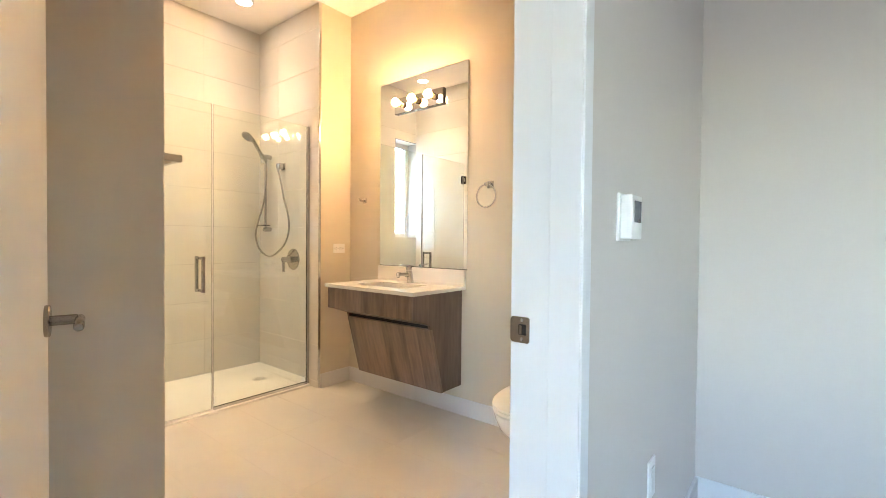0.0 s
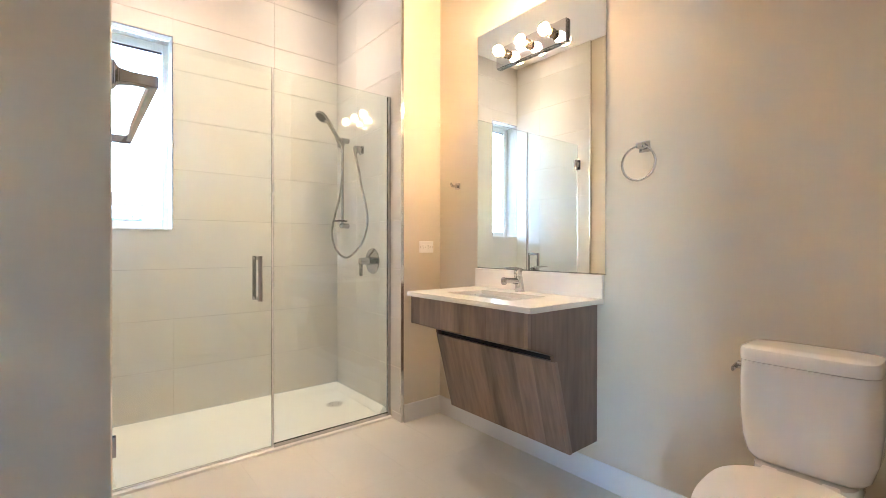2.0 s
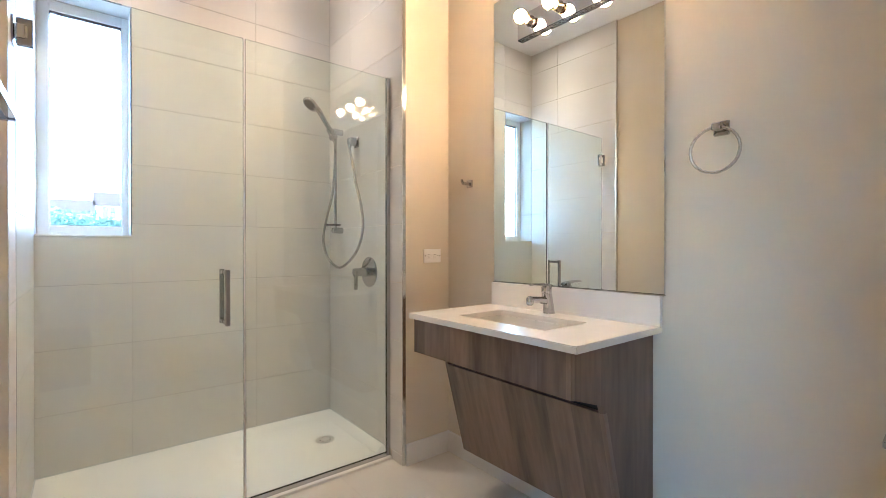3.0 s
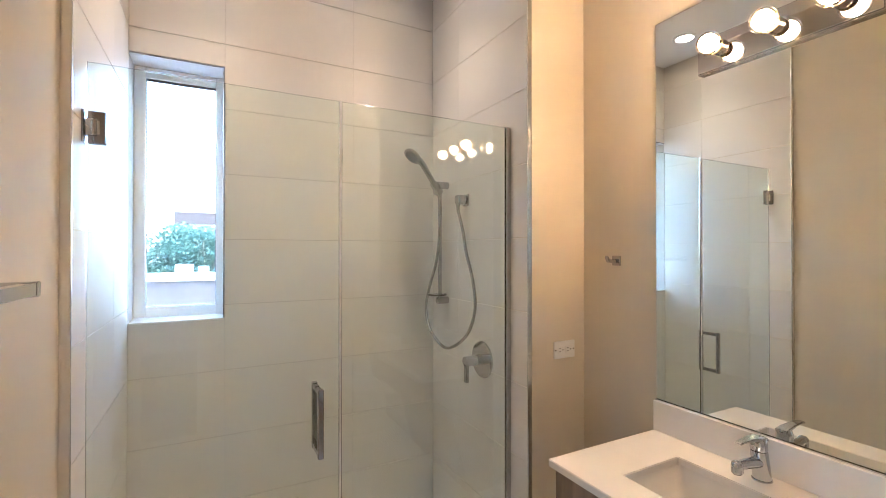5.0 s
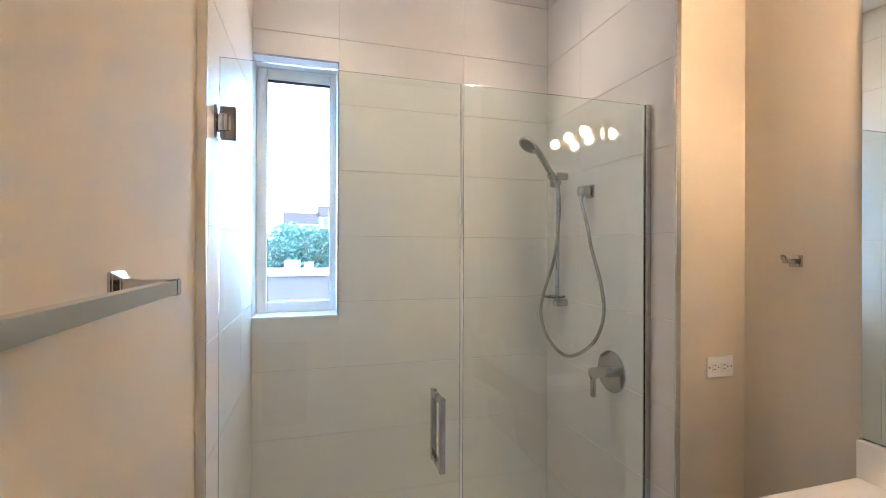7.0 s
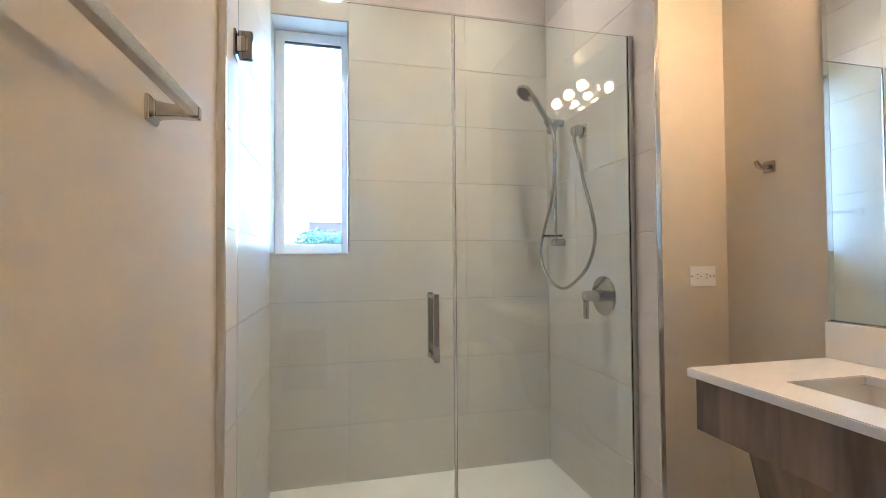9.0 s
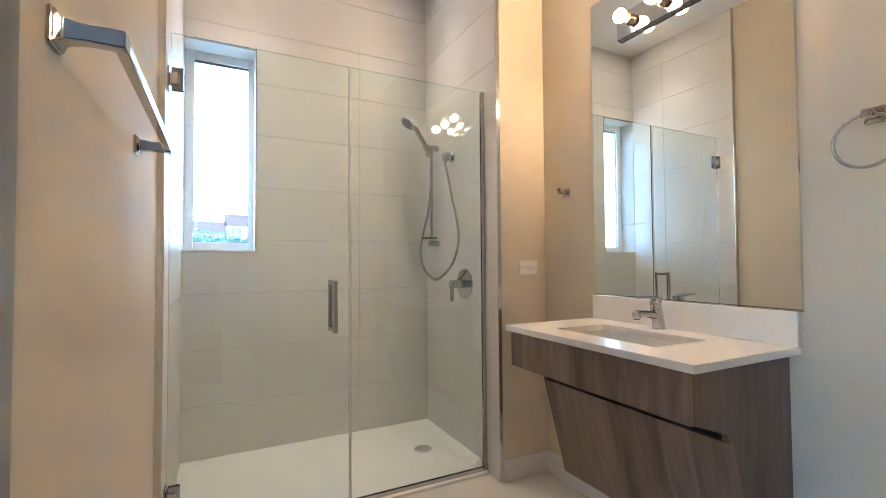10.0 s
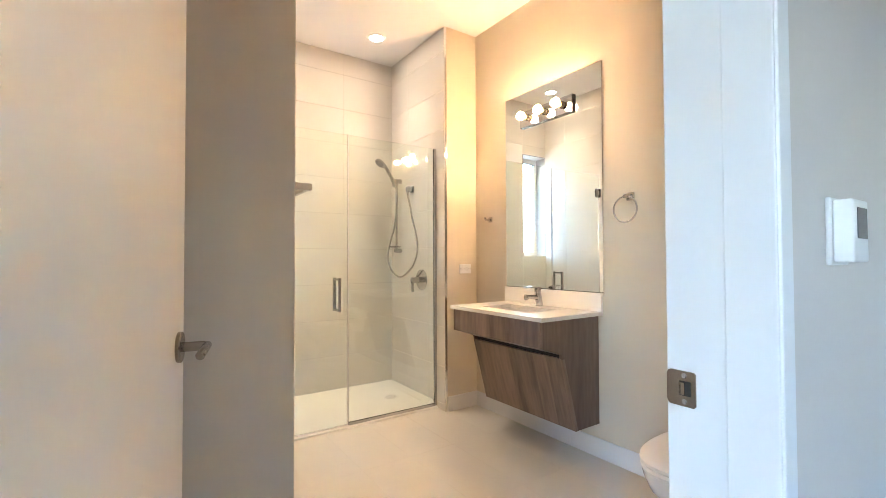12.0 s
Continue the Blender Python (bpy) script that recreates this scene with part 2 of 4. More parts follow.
def prism(bm, outline, axis, lo, hi):
    """A flat outline pushed along an axis. Axis x: outline in y, z; axis z: outline in x, y."""
    def p(u, v, w):
        return {"x": (w, u, v), "y": (u, w, v), "z": (u, v, w)}[axis]
    a = [bm.verts.new(p(u, v, lo)) for u, v in outline]
    b = [bm.verts.new(p(u, v, hi)) for u, v in outline]
    bm.faces.new(a)
    bm.faces.new(b[::-1])
    n = len(a)
    for i in range(n):
        bm.faces.new((a[i], a[(i + 1) % n], b[(i + 1) % n], b[i]))
    return bm


def loft(bm, rings, cap=True):
    made = [[bm.verts.new(p) for p in ring] for ring in rings]
    n = len(made[0])
    for a, b in zip(made, made[1:]):
        for k in range(n):
            bm.faces.new((a[k], a[(k + 1) % n], b[(k + 1) % n], b[k]))
    if cap:
        bm.faces.new(made[0][::-1])
        bm.faces.new(made[-1])
    return bm


def superellipse(cx, cy, a, b, z, power=2.6, n=40, front=None):
    """A rounded outline; front: its own half-length towards -y."""
    pts = []
    for k in range(n):
        t = k * math.tau / n
        c, s = math.cos(t), math.sin(t)
        x = a * math.copysign(abs(c) ** (2 / power), c)
        y = (front if front and s < 0 else b) * math.copysign(abs(s) ** (2 / power), s)
        pts.append((cx + x, cy + y, z))
    return pts


def smooth_path(pts, steps=8):
    """A Catmull-Rom path through the points."""
    p = [Vector(q) for q in pts]
    p = [2 * p[0] - p[1]] + p + [2 * p[-1] - p[-2]]
    out = []
    for i in range(1, len(p) - 2):
        for s in range(steps):
            t = s / steps
            out.append(0.5 * (2 * p[i] + (p[i + 1] - p[i - 1]) * t + (2 * p[i - 1] - 5 * p[i] + 4 * p[i + 1] - p[i + 2]) * t * t + (3 * p[i] - p[i - 1] - 3 * p[i + 1] + p[i + 2]) * t ** 3))
    out.append(p[-2])
    return out


def structure(name, bm, material, label, category, smooth=False):
    return tagged(link(name, bm, material, None, smooth), label, category, kind="structure")


# ---- the plan, in metres ----
CEILING = 2.962
X_BACK, X_GLASS, X_STUB = -3.688, -2.941, -2.813
Y_LEFT, Y_RIGHT, Y_VAN = 0.674, 2.130, 2.437
X_BLOCK = -1.585
X_DOOR_IN, X_DOOR_OUT = -0.397, -0.278
Y_HINGE, Y_STRIKE = 0.085, 0.890
WIN_Y0, WIN_Y1, WIN_Z0, WIN_Z1 = 0.674, 1.046, 1.184, 2.362

# floors
bath_floor = structure("floor", bx(-3.95, -0.345, -0.42, 2.56, -0.12, -0.0005), FLOORGROUT, "beige porcelain tiled bathroom floor with tight joints", "floor")
hall_floor = structure("floor_hall", bx(-0.345, 3.32, -2.42, 2.32, -0.12, -0.012), BLACK, "dark wooden plank floor of the hall", "floor")

# ceiling
structure("ceiling", bx(-3.95, 3.32, -2.42, 2.56, CEILING, CEILING + 0.1), CEIL, "smooth white painted ceiling", "ceiling")

# walls
bm = bmesh.new()
box(bm, -3.95, X_BACK - 0.003, 0.5, WIN_Y0, 0, CEILING)
box(bm, -3.95, X_BACK - 0.003, WIN_Y1, 2.56, 0, CEILING)
box(bm, -3.95, X_BACK - 0.003, WIN_Y0, WIN_Y1, 0, WIN_Z0)
box(bm, -3.95, X_BACK - 0.003, WIN_Y0, WIN_Y1, WIN_Z1, CEILING)
wall_back = structure("wall_shower_back", bm, GROUT, "shower back wall of large off-white tiles with a window opening", "wall")

bm = prism(bmesh.new(), [(-3.691, 0.52), (-1.75, 0.52), (-1.75, -0.42), (X_BLOCK, -0.42), (X_BLOCK, 0.643), (X_BLOCK - 0.004, 0.652), (X_BLOCK - 0.012, 0.655), (-2.8165, 0.653), (-2.8165, Y_LEFT - 0.003), (-3.691, Y_LEFT - 0.003)], "z", 0, CEILING)
wall_left = structure("wall_towel", bm, PAINT, "greige painted wall with a rounded corner, carrying the towel bar", "wall", smooth=True)
bm = prism(bmesh.new(), [(-3.691, Y_RIGHT + 0.003), (X_STUB - 0.004, Y_RIGHT + 0.003), (X_STUB - 0.004, 2.15), (X_STUB, 2.15), (X_STUB, Y_VAN), (-3.691, Y_VAN)], "z", 0, CEILING)
wall_stub = structure("wall_shower_end", bm, PAINT, "greige stub wall beside the shower, tiled inside", "wall")
structure("wall_vanity", bx(-3.691, X_DOOR_IN, Y_VAN, 2.557, 0, CEILING), PAINT, "greige painted wall behind the vanity and toilet", "wall")
structure("wall_entry", bx(X_BLOCK, X_DOOR_IN, -0.42, -0.30, 0, CEILING), PAINT, "greige painted wall behind the open door", "wall")
bm = bmesh.new()
box(bm, X_DOOR_IN, X_DOOR_OUT, Y_STRIKE + 0.02, 2.557, 0, CEILING)
box(bm, X_DOOR_IN, X_DOOR_OUT, -2.42, Y_HINGE - 0.02, 0, CEILING)
box(bm, X_DOOR_IN, X_DOOR_OUT, Y_HINGE - 0.02, Y_STRIKE + 0.02, 2.08, CEILING)
structure("wall_door", bm, HALL_PAINT, "grey painted hall wall with the bathroom doorway", "wall")
structure("wall_hall_end", bx(X_DOOR_OUT, 3.32, 2.30, 2.42, 0, CEILING), HALL_PAINT, "light grey painted hall wall", "wall")
# Unseen wall; its small opening is added so sky light brightens the entry.
bm = bmesh.new()
box(bm, 3.20, 3.32, -2.30, 1.30, 0, CEILING)
box(bm, 3.20, 3.32, 1.62, 2.30, 0, CEILING)
box(bm, 3.20, 3.32, 1.30, 1.62, 0, 1.42)
box(bm, 3.20, 3.32, 1.30, 1.62, 1.79, CEILING)
structure("wall_hall_far", bm, HALL_PAINT, "unseen light grey hall wall with a small opening added for light", "wall")
bm = bmesh.new()
box(bm, X_DOOR_OUT, 1.05, -2.42, -2.30, 0, CEILING)
box(bm, 1.95, 3.32, -2.42, -2.30, 0, CEILING)
box(bm, 1.05, 1.95, -2.42, -2.30, 0, 0.85)
box(bm, 1.05, 1.95, -2.42, -2.30, 2.25, CEILING)
structure("wall_hall_window", bm, HALL_PAINT, "light grey hall wall with a wide window opening", "wall")


def baseboard(name, x0, x1, y0, y1, h=0.11):
    bm = bx(x0, x1, y0, y1, 0, h)
    top = [e for e in bm.edges if all(v.co.z > h - 1e-4 for v in e.verts)]
    bmesh.ops.bevel(bm, geom=top, offset=0.003, segments=2, affect="EDGES")
    return structure(name, bm, TRIM, "flat white painted baseboard", "baseboard")


baseboard("baseboard_vanity", X_STUB + 0.013, X_DOOR_IN, Y_VAN - 0.013, Y_VAN)
baseboard("baseboard_stub", X_STUB, X_STUB + 0.013, 2.15, Y_VAN)
baseboard("baseboard_towel", -2.81, X_BLOCK - 0.012, 0.650, 0.667)
baseboard("baseboard_block", X_BLOCK, X_BLOCK + 0.013, -0.30, 0.645)
baseboard("baseboard_hall", X_DOOR_OUT, X_DOOR_OUT + 0.013, Y_STRIKE + 0.048, 2.287, 0.122)
baseboard("baseboard_hall_end", X_DOOR_OUT, 3.20, 2.287, 2.30, 0.122)

# ---- window in the shower ----
XW = -3.835
window = thing("window_1", "white vinyl window set deep in the shower wall", "window", kind="structure")
bm = bmesh.new()
box(bm, XW - 0.06, XW, WIN_Y0, WIN_Y0 + 0.047, WIN_Z0 + 0.006, WIN_Z1 - 0.006, 0.004)
box(bm, XW - 0.06, XW, WIN_Y1 - 0.036, WIN_Y1, WIN_Z0 + 0.006, WIN_Z1 - 0.006, 0.004)
box(bm, XW - 0.06, XW - 0.001, WIN_Y0 + 0.047, WIN_Y1 - 0.036, WIN_Z0 + 0.006, WIN_Z0 + 0.055, 0.004)
box(bm, XW - 0.06, XW - 0.001, WIN_Y0 + 0.047, WIN_Y1 - 0.036, WIN_Z1 - 0.058, WIN_Z1 - 0.006, 0.004)
part("window_frame", bm, VINYL, window)
bm = bmesh.new()
for a, b, c, d in ((0.047, 0.050, 0.055, 1.120), (0.333, 0.336, 0.055, 1.120)):
    box(bm, XW - 0.022, XW - 0.012, WIN_Y0 + a, WIN_Y0 + b, WIN_Z0 + c, WIN_Z0 + d)
box(bm, XW - 0.022, XW - 0.012, WIN_Y0 + 0.050, WIN_Y0 + 0.333, WIN_Z0 + 0.055, WIN_Z0 + 0.058)
box(bm, XW - 0.022, XW - 0.010, WIN_Y0 + 0.050, WIN_Y0 + 0.333, WIN_Z0 + 1.110, WIN_Z0 + 1.120)
part("glazing_gasket", bm, DARKGREY, window, "dark rubber gasket round the pane")
pane = part("pane", bx(XW - 0.040, XW - 0.034, WIN_Y0 + 0.036, WIN_Y1 - 0.036, WIN_Z0 + 0.05, WIN_Z1 - 0.053), PANE, window, "clear glass pane")
pane.visible_shadow = False
part("window_sill", bx(XW, X_BACK + 0.004, WIN_Y0 + 0.001, WIN_Y1 - 0.001, WIN_Z0 - 0.004, WIN_Z0 + 0.006, 0.002), QUARTZ, window, "white stone sill")
bm = bmesh.new()
box(bm, XW, X_BACK - 0.002, WIN_Y1 - 0.006, WIN_Y1 + 0.001, WIN_Z0 + 0.006, WIN_Z1 - 0.006)
box(bm, XW, X_BACK - 0.002, WIN_Y0, WIN_Y1 + 0.001, WIN_Z1 - 0.006, WIN_Z1 + 0.001)
part("reveal_lining", bm, TRIM, window, "white lining of the window reveal")
bm = bmesh.new()
box(bm, X_BACK - 0.002, X_BACK + 0.002, WIN_Y1 - 0.006, WIN_Y1, WIN_Z0 + 0.006, WIN_Z1)
box(bm, X_BACK - 0.002, X_BACK + 0.002, WIN_Y0 + 0.002, WIN_Y1 - 0.006, WIN_Z1 - 0.006, WIN_Z1)
part("edge_trim", bm, CHROME, window, "thin metal tile edge trim")

# ---- door frame ----
door_frame = thing("door_frame", "white painted door frame with a steel strike plate", "door frame", kind="structure")
JX0, JX1 = X_DOOR_IN - 0.004, X_DOOR_OUT + 0.030
part("jamb", bx(JX0, JX1, Y_STRIKE, Y_STRIKE + 0.02, 0, 2.06, 0.002), TRIM, door_frame)
part("jamb", bx(JX0, JX1, Y_HINGE - 0.02, Y_HINGE, 0, 2.06, 0.002), TRIM, door_frame)
part("head", bx(JX0, JX1, Y_HINGE - 0.02, Y_STRIKE + 0.02, 2.06, 2.08, 0.002), TRIM, door_frame)
part("door_stop", bx(JX0 + 0.086, JX1 - 0.003, Y_STRIKE - 0.005, Y_STRIKE, 0, 2.049, 0.002), TRIM, door_frame)
part("door_stop", bx(JX0 + 0.086, JX1 - 0.003, Y_HINGE, Y_HINGE + 0.010, 0, 2.049, 0.002), TRIM, door_frame)
for y0, y1 in ((Y_STRIKE + 0.020, Y_STRIKE + 0.048), (Y_HINGE - 0.048, Y_HINGE - 0.020)):
    part("casing", bx(X_DOOR_OUT, X_DOOR_OUT + 0.028, y0, y1, 0, 2.08, 0.004), TRIM, door_frame)
    part("casing", bx(X_DOOR_IN - 0.003, X_DOOR_IN, y0, y1, 0, 2.08, 0.001), TRIM, door_frame)
bm = prism(bmesh.new(), [(JX0 + 0.001, 0.947), (JX0 + 0.003, 0.942), (JX0 + 0.007, 0.940), (JX0 + 0.041, 0.940), (JX0 + 0.044, 0.943), (JX0 + 0.044, 0.990), (JX0 + 0.041, 0.993), (JX0 + 0.007, 0.993), (JX0 + 0.003, 0.991), (JX0 + 0.001, 0.986)], "y", Y_STRIKE - 0.0022, Y_STRIKE + 0.001)
strike = part("strike_plate", bm, NICKEL, door_frame, "brushed steel strike plate")
part("latch_hole", bx(JX0 + 0.020, JX0 + 0.037, Y_STRIKE - 0.0028, Y_STRIKE - 0.002, 0.956, 0.978, 0.0003, 1), BLACK, strike, "dark latch hole")
part("strike_lip", prism(bmesh.new(), [(JX0 + 0.019, Y_STRIKE - 0.0022), (JX0 + 0.024, Y_STRIKE - 0.0055), (JX0 + 0.029, Y_STRIKE - 0.0060), (JX0 + 0.029, Y_STRIKE - 0.0045), (JX0 + 0.024, Y_STRIKE - 0.0040), (JX0 + 0.020, Y_STRIKE - 0.0020)], "z", 0.958, 0.976), NICKEL, strike, "curved steel strike lip")
for z in (0.947, 0.986):
    bm = lathe(bmesh.new(), [(0, 0.0012), (0.003, 0.0008), (0.0042, 0), (0.0042, -0.001)], pose(JX0 + 0.027, Y_STRIKE - 0.0022, z, 90, 0, 0), 14)
    part("screw", bm, CHROME, strike, smooth=True)

# ---- the open door ----
leaf_len = 0.816
turn = math.degrees(math.atan2(0.292 - (Y_HINGE + 0.012), -1.195 - (X_DOOR_IN - 0.006)))
door = thing("door_1", "flush white interior door standing open, brushed nickel lever", "door", (X_DOOR_IN - 0.006, Y_HINGE + 0.012, 0), kind="structure")
door.rotation_euler = (0, 0, radians(turn))
part("door_leaf", bx(0.0, leaf_len, 0.0, 0.035, 0.012, 2.045, 0.0025), DOORPAINT, door)
LX, LZ = leaf_len - 0.062, 0.975
for side in (-1, 1):
    base = -0.0 if side < 0 else 0.035
    handle = part("door_handle", lathe(bmesh.new(), [(0.0, 0.0), (0.032, 0.0), (0.033, 0.002), (0.033, 0.007), (0.031, 0.009), (0.0, 0.009)], pose(LX, base, LZ, 90 if side < 0 else -90, 0, 0), 40), NICKEL, door, "round brushed nickel rosette", True)
    bm = rod(bmesh.new(), (LX, base + side * 0.008, LZ), (LX, base + side * 0.052, LZ), 0.0105, n=24)
    part("spindle", bm, NICKEL, handle, smooth=True)
    bm = tube(bmesh.new(), [(LX + 0.010, base + side * 0.056, LZ), (LX + 0.006, base + side * 0.056, LZ), (LX - 0.106, base + side * 0.058, LZ - 0.001), (LX - 0.110, base + side * 0.058, LZ - 0.001)], [0.0065, 0.0088, 0.0088, 0.0065], 20)
    part("lever", bm, NICKEL, handle, smooth=True)
part("latch_plate", bx(leaf_len - 0.001, leaf_len + 0.0012, 0.005, 0.030, LZ - 0.028, LZ + 0.028), NICKEL, door, "steel latch face plate")
for z in (0.25, 1.05, 1.85):
    part("hinge", rod(bmesh.new(), (-0.004, -0.003, z - 0.045), (-0.004, -0.003, z + 0.045), 0.006), NICKEL, door, "nickel butt hinge", True)

# ---- shower pan and glass ----
pan = thing("shower_pan", "low white acrylic shower pan with a round drain", "shower pan")
bm = bmesh.new()
xs = [X_BACK, X_BACK + 0.018, X_BACK + 0.055, -2.995, -2.975, -2.925, -2.915, -2.913]
hx = [0.052, 0.050, 0.020, 0.012, 0.016, 0.016, 0.012, 0.0]
ys = [Y_LEFT, Y_LEFT + 0.018, Y_LEFT + 0.055, 1.40, Y_RIGHT - 0.055, Y_RIGHT - 0.018, Y_RIGHT]
hy = [0.052, 0.050, 0.016, 0.010, 0.016, 0.050, 0.052]
grid = []
for i, x in enumerate(xs):
    row = []
    for j, y in enumerate(ys):
        z = max(hx[i], hy[j]) if i < 4 else (hx[i] if 1 < j < 5 else max(hx[i], 0.0))
        row.append(bm.verts.new((x, y, z)))
    grid.append(row)
for i in range(len(xs) - 1):
    for j in range(len(ys) - 1):
        bm.faces.new((grid[i][j], grid[i][j + 1], grid[i + 1][j + 1], grid[i + 1][j]))
part("tray", bm, ACRYLIC, pan, smooth=True)
drain = part("drain", lathe(bmesh.new(), [(0, 0.0175), (0.045, 0.0175), (0.052, 0.0165), (0.055, 0.012)], Matrix.Translation((-3.33, 1.935, 0.003)), 36), DRAIN, pan, "round chrome drain grate", True)
for k in range(8):
    c, s = math.cos(k * math.tau / 8), math.sin(k * math.tau / 8)
    part("drain_slot", rod(bmesh.new(), (-3.33 + 0.03 * c, 1.935 + 0.03 * s, 0.0202), (-3.33 + 0.03 * c, 1.935 + 0.03 * s, 0.0209), 0.0035, n=12), DARKGREY, drain)

enclosure = thing("shower_enclosure", "frameless clear glass shower screen with a hinged door", "shower screen")
GT, Y_SPLIT = 2.030, 1.398
fixed = part("fixed_panel", bx(X_GLASS - 0.005, X_GLASS + 0.005, Y_SPLIT + 0.004, Y_RIGHT - 0.004, 0.020, GT, 0.0012, 1), GLASS, enclosure, "clear glass panel")
gdoor = part("glass_door", bx(X_GLASS - 0.005, X_GLASS + 0.005, Y_LEFT + 0.008, Y_SPLIT - 0.0062, 0.024, GT, 0.0012, 1), GLASS, enclosure, "clear glass door")
for g in (fixed, gdoor):
    g.visible_shadow = False
bm = bmesh.new()
box(bm, X_GLASS - 0.011, X_GLASS - 0.0055, Y_RIGHT - 0.020, Y_RIGHT, 0.018, GT)
box(bm, X_GLASS + 0.0055, X_GLASS + 0.011, Y_RIGHT - 0.020, Y_RIGHT, 0.018, GT)
part("wall_channel", bm, CHROME, enclosure, "slim metal wall channel")
bm = bmesh.new()
box(bm, X_GLASS - 0.011, X_GLASS - 0.0055, Y_SPLIT + 0.004, Y_RIGHT - 0.020, 0.016, 0.034)
box(bm, X_GLASS + 0.0055, X_GLASS + 0.011, Y_SPLIT + 0.004, Y_RIGHT - 0.020, 0.016, 0.034)
part("floor_channel", bm, CHROME, enclosure, "slim metal floor channel")
part("door_sweep", bx(X_GLASS - 0.006, X_GLASS + 0.007, Y_LEFT + 0.010, Y_SPLIT - 0.004, 0.0165, 0.0235), PLASTIC, enclosure, "clear plastic door sweep")
for z in (1.845, 0.213):
    hinge = part("glass_hinge", bx(X_GLASS + 0.0055, X_GLASS + 0.014, Y_LEFT + 0.012, Y_LEFT + 0.053, z - 0.045, z + 0.045, 0.002), HINGEMETAL, enclosure, "square chrome glass hinge")
    part("hinge_slot", bx(X_GLASS + 0.014, X_GLASS + 0.0155, Y_LEFT + 0.030, Y_LEFT + 0.040, z - 0.020, z + 0.020, 0.0005, 1), CHROME, hinge, "raised hinge pin cover")
    part("back_plate", bx(X_GLASS - 0.014, X_GLASS - 0.0055, Y_LEFT + 0.012, Y_LEFT + 0.053, z - 0.045, z + 0.045, 0.002), HINGEMETAL, hinge)
    part("wall_plate", bx(X_GLASS - 0.028, X_GLASS + 0.028, Y_LEFT, Y_LEFT + 0.006, z - 0.045, z + 0.045, 0.002), HINGEMETAL, hinge)
    part("knuckle", bx(X_GLASS - 0.016, X_GLASS + 0.019, Y_LEFT + 0.006, Y_LEFT + 0.034, z - 0.024, z + 0.024, 0.003), CHROME, hinge)
part("edge_seal", bx(X_GLASS - 0.007, X_GLASS + 0.009, Y_SPLIT - 0.006, Y_SPLIT + 0.002, 0.024, GT - 0.001, 0.001, 1), EDGESEAL, enclosure, "vinyl edge seal painted white for the glint on the glass edge")
# Dark strip that paints the shade of the gap between door and panel.
part("seal_gap_shade", bx(X_GLASS - 0.006, X_GLASS + 0.006, Y_SPLIT + 0.0022, Y_SPLIT + 0.0038, 0.024, GT - 0.001), DARKGREY, enclosure, "dark strip painted for the shaded gap beside the seal")
HY = 1.318
for side in (-1, 1):
    x = X_GLASS + side * 0.052
    handle = part("pull_handle", bx(x - 0.009, x + 0.009, HY - 0.009, HY + 0.009, 0.803, 1.035, 0.002), CHROME, enclosure, "square chrome pull handle")
    for z in (0.815, 1.023):
        a, b = sorted((X_GLASS + side * 0.0055, x - side * 0.009))
        part("post", bx(a, b, HY - 0.008, HY + 0.008, z - 0.008, z + 0.008, 0.001), CHROME, handle)

for name, dims in (("trim_sealant_back", (X_BACK, X_BACK + 0.004, Y_LEFT + 0.004, Y_RIGHT - 0.004)), ("trim_sealant_right", (X_BACK + 0.004, X_GLASS - 0.012, Y_RIGHT - 0.004, Y_RIGHT)), ("trim_sealant_left", (X_BACK + 0.004, X_GLASS - 0.012, Y_LEFT, Y_LEFT + 0.004))):
    structure(name, bx(*dims, 0.0525, 0.0575), SEAL, "thin pale sealant line along the shower pan", "trim")

# metal tile edge trims
structure("trim_shower_right", bx(X_STUB - 0.004, X_STUB + 0.002, Y_RIGHT - 0.001, 2.150, 0.0, CEILING, 0.0015), EDGETRIM, "thin chrome tile edge trim", "trim")
structure("trim_shower_left", bx(-2.8165, -2.8105, 0.650, 0.678, 0.0, CEILING, 0.0015), EDGETRIM, "thin chrome tile edge trim", "trim")

# ---- shower fittings on the tiled end wall ----
YT = Y_RIGHT
rail = thing("shower_rail", "chrome slide rail with a hand shower and looped hose", "hand shower")
RX, RY = -3.493, YT - 0.047
RB = RX - 0.014
part("rail", rod(bmesh.new(), (RB, RY, 1.235), (RB, RY, 1.872), 0.0095, n=24), CHROME, rail, smooth=True)
for z in (1.235, 1.855):
    bm = lathe(bmesh.new(), [(0.0, 0.0), (0.019, 0.0), (0.019, 0.058), (0.0175, 0.064), (0.012, 0.068), (0.0, 0.069)], pose(RB, YT, z, 90, 0, 0), 28)
    part("rail_bracket", bm, CHROME, rail, smooth=True)
dish = part("soap_dish", loft(bmesh.new(), [superellipse(RB, RY - 0.02, 0.055, 0.045, 1.262, 2.4), superellipse(RB, RY - 0.02, 0.060, 0.050, 1.268, 2.4), superellipse(RB, RY - 0.02, 0.060, 0.050, 1.272, 2.4), superellipse(RB, RY - 0.02, 0.050, 0.040, 1.268, 2.4)]), GLASS, rail, "clear plastic soap dish", True)
part("slider", lathe(bmesh.new(), [(0.0, -0.034), (0.012, -0.033), (0.0165, -0.028), (0.0170, 0.022), (0.0150, 0.028), (0.0, 0.030)], pose(RB, RY - 0.012, 1.818, 0, 90, 0), 28), CHROME, rail, smooth=True)
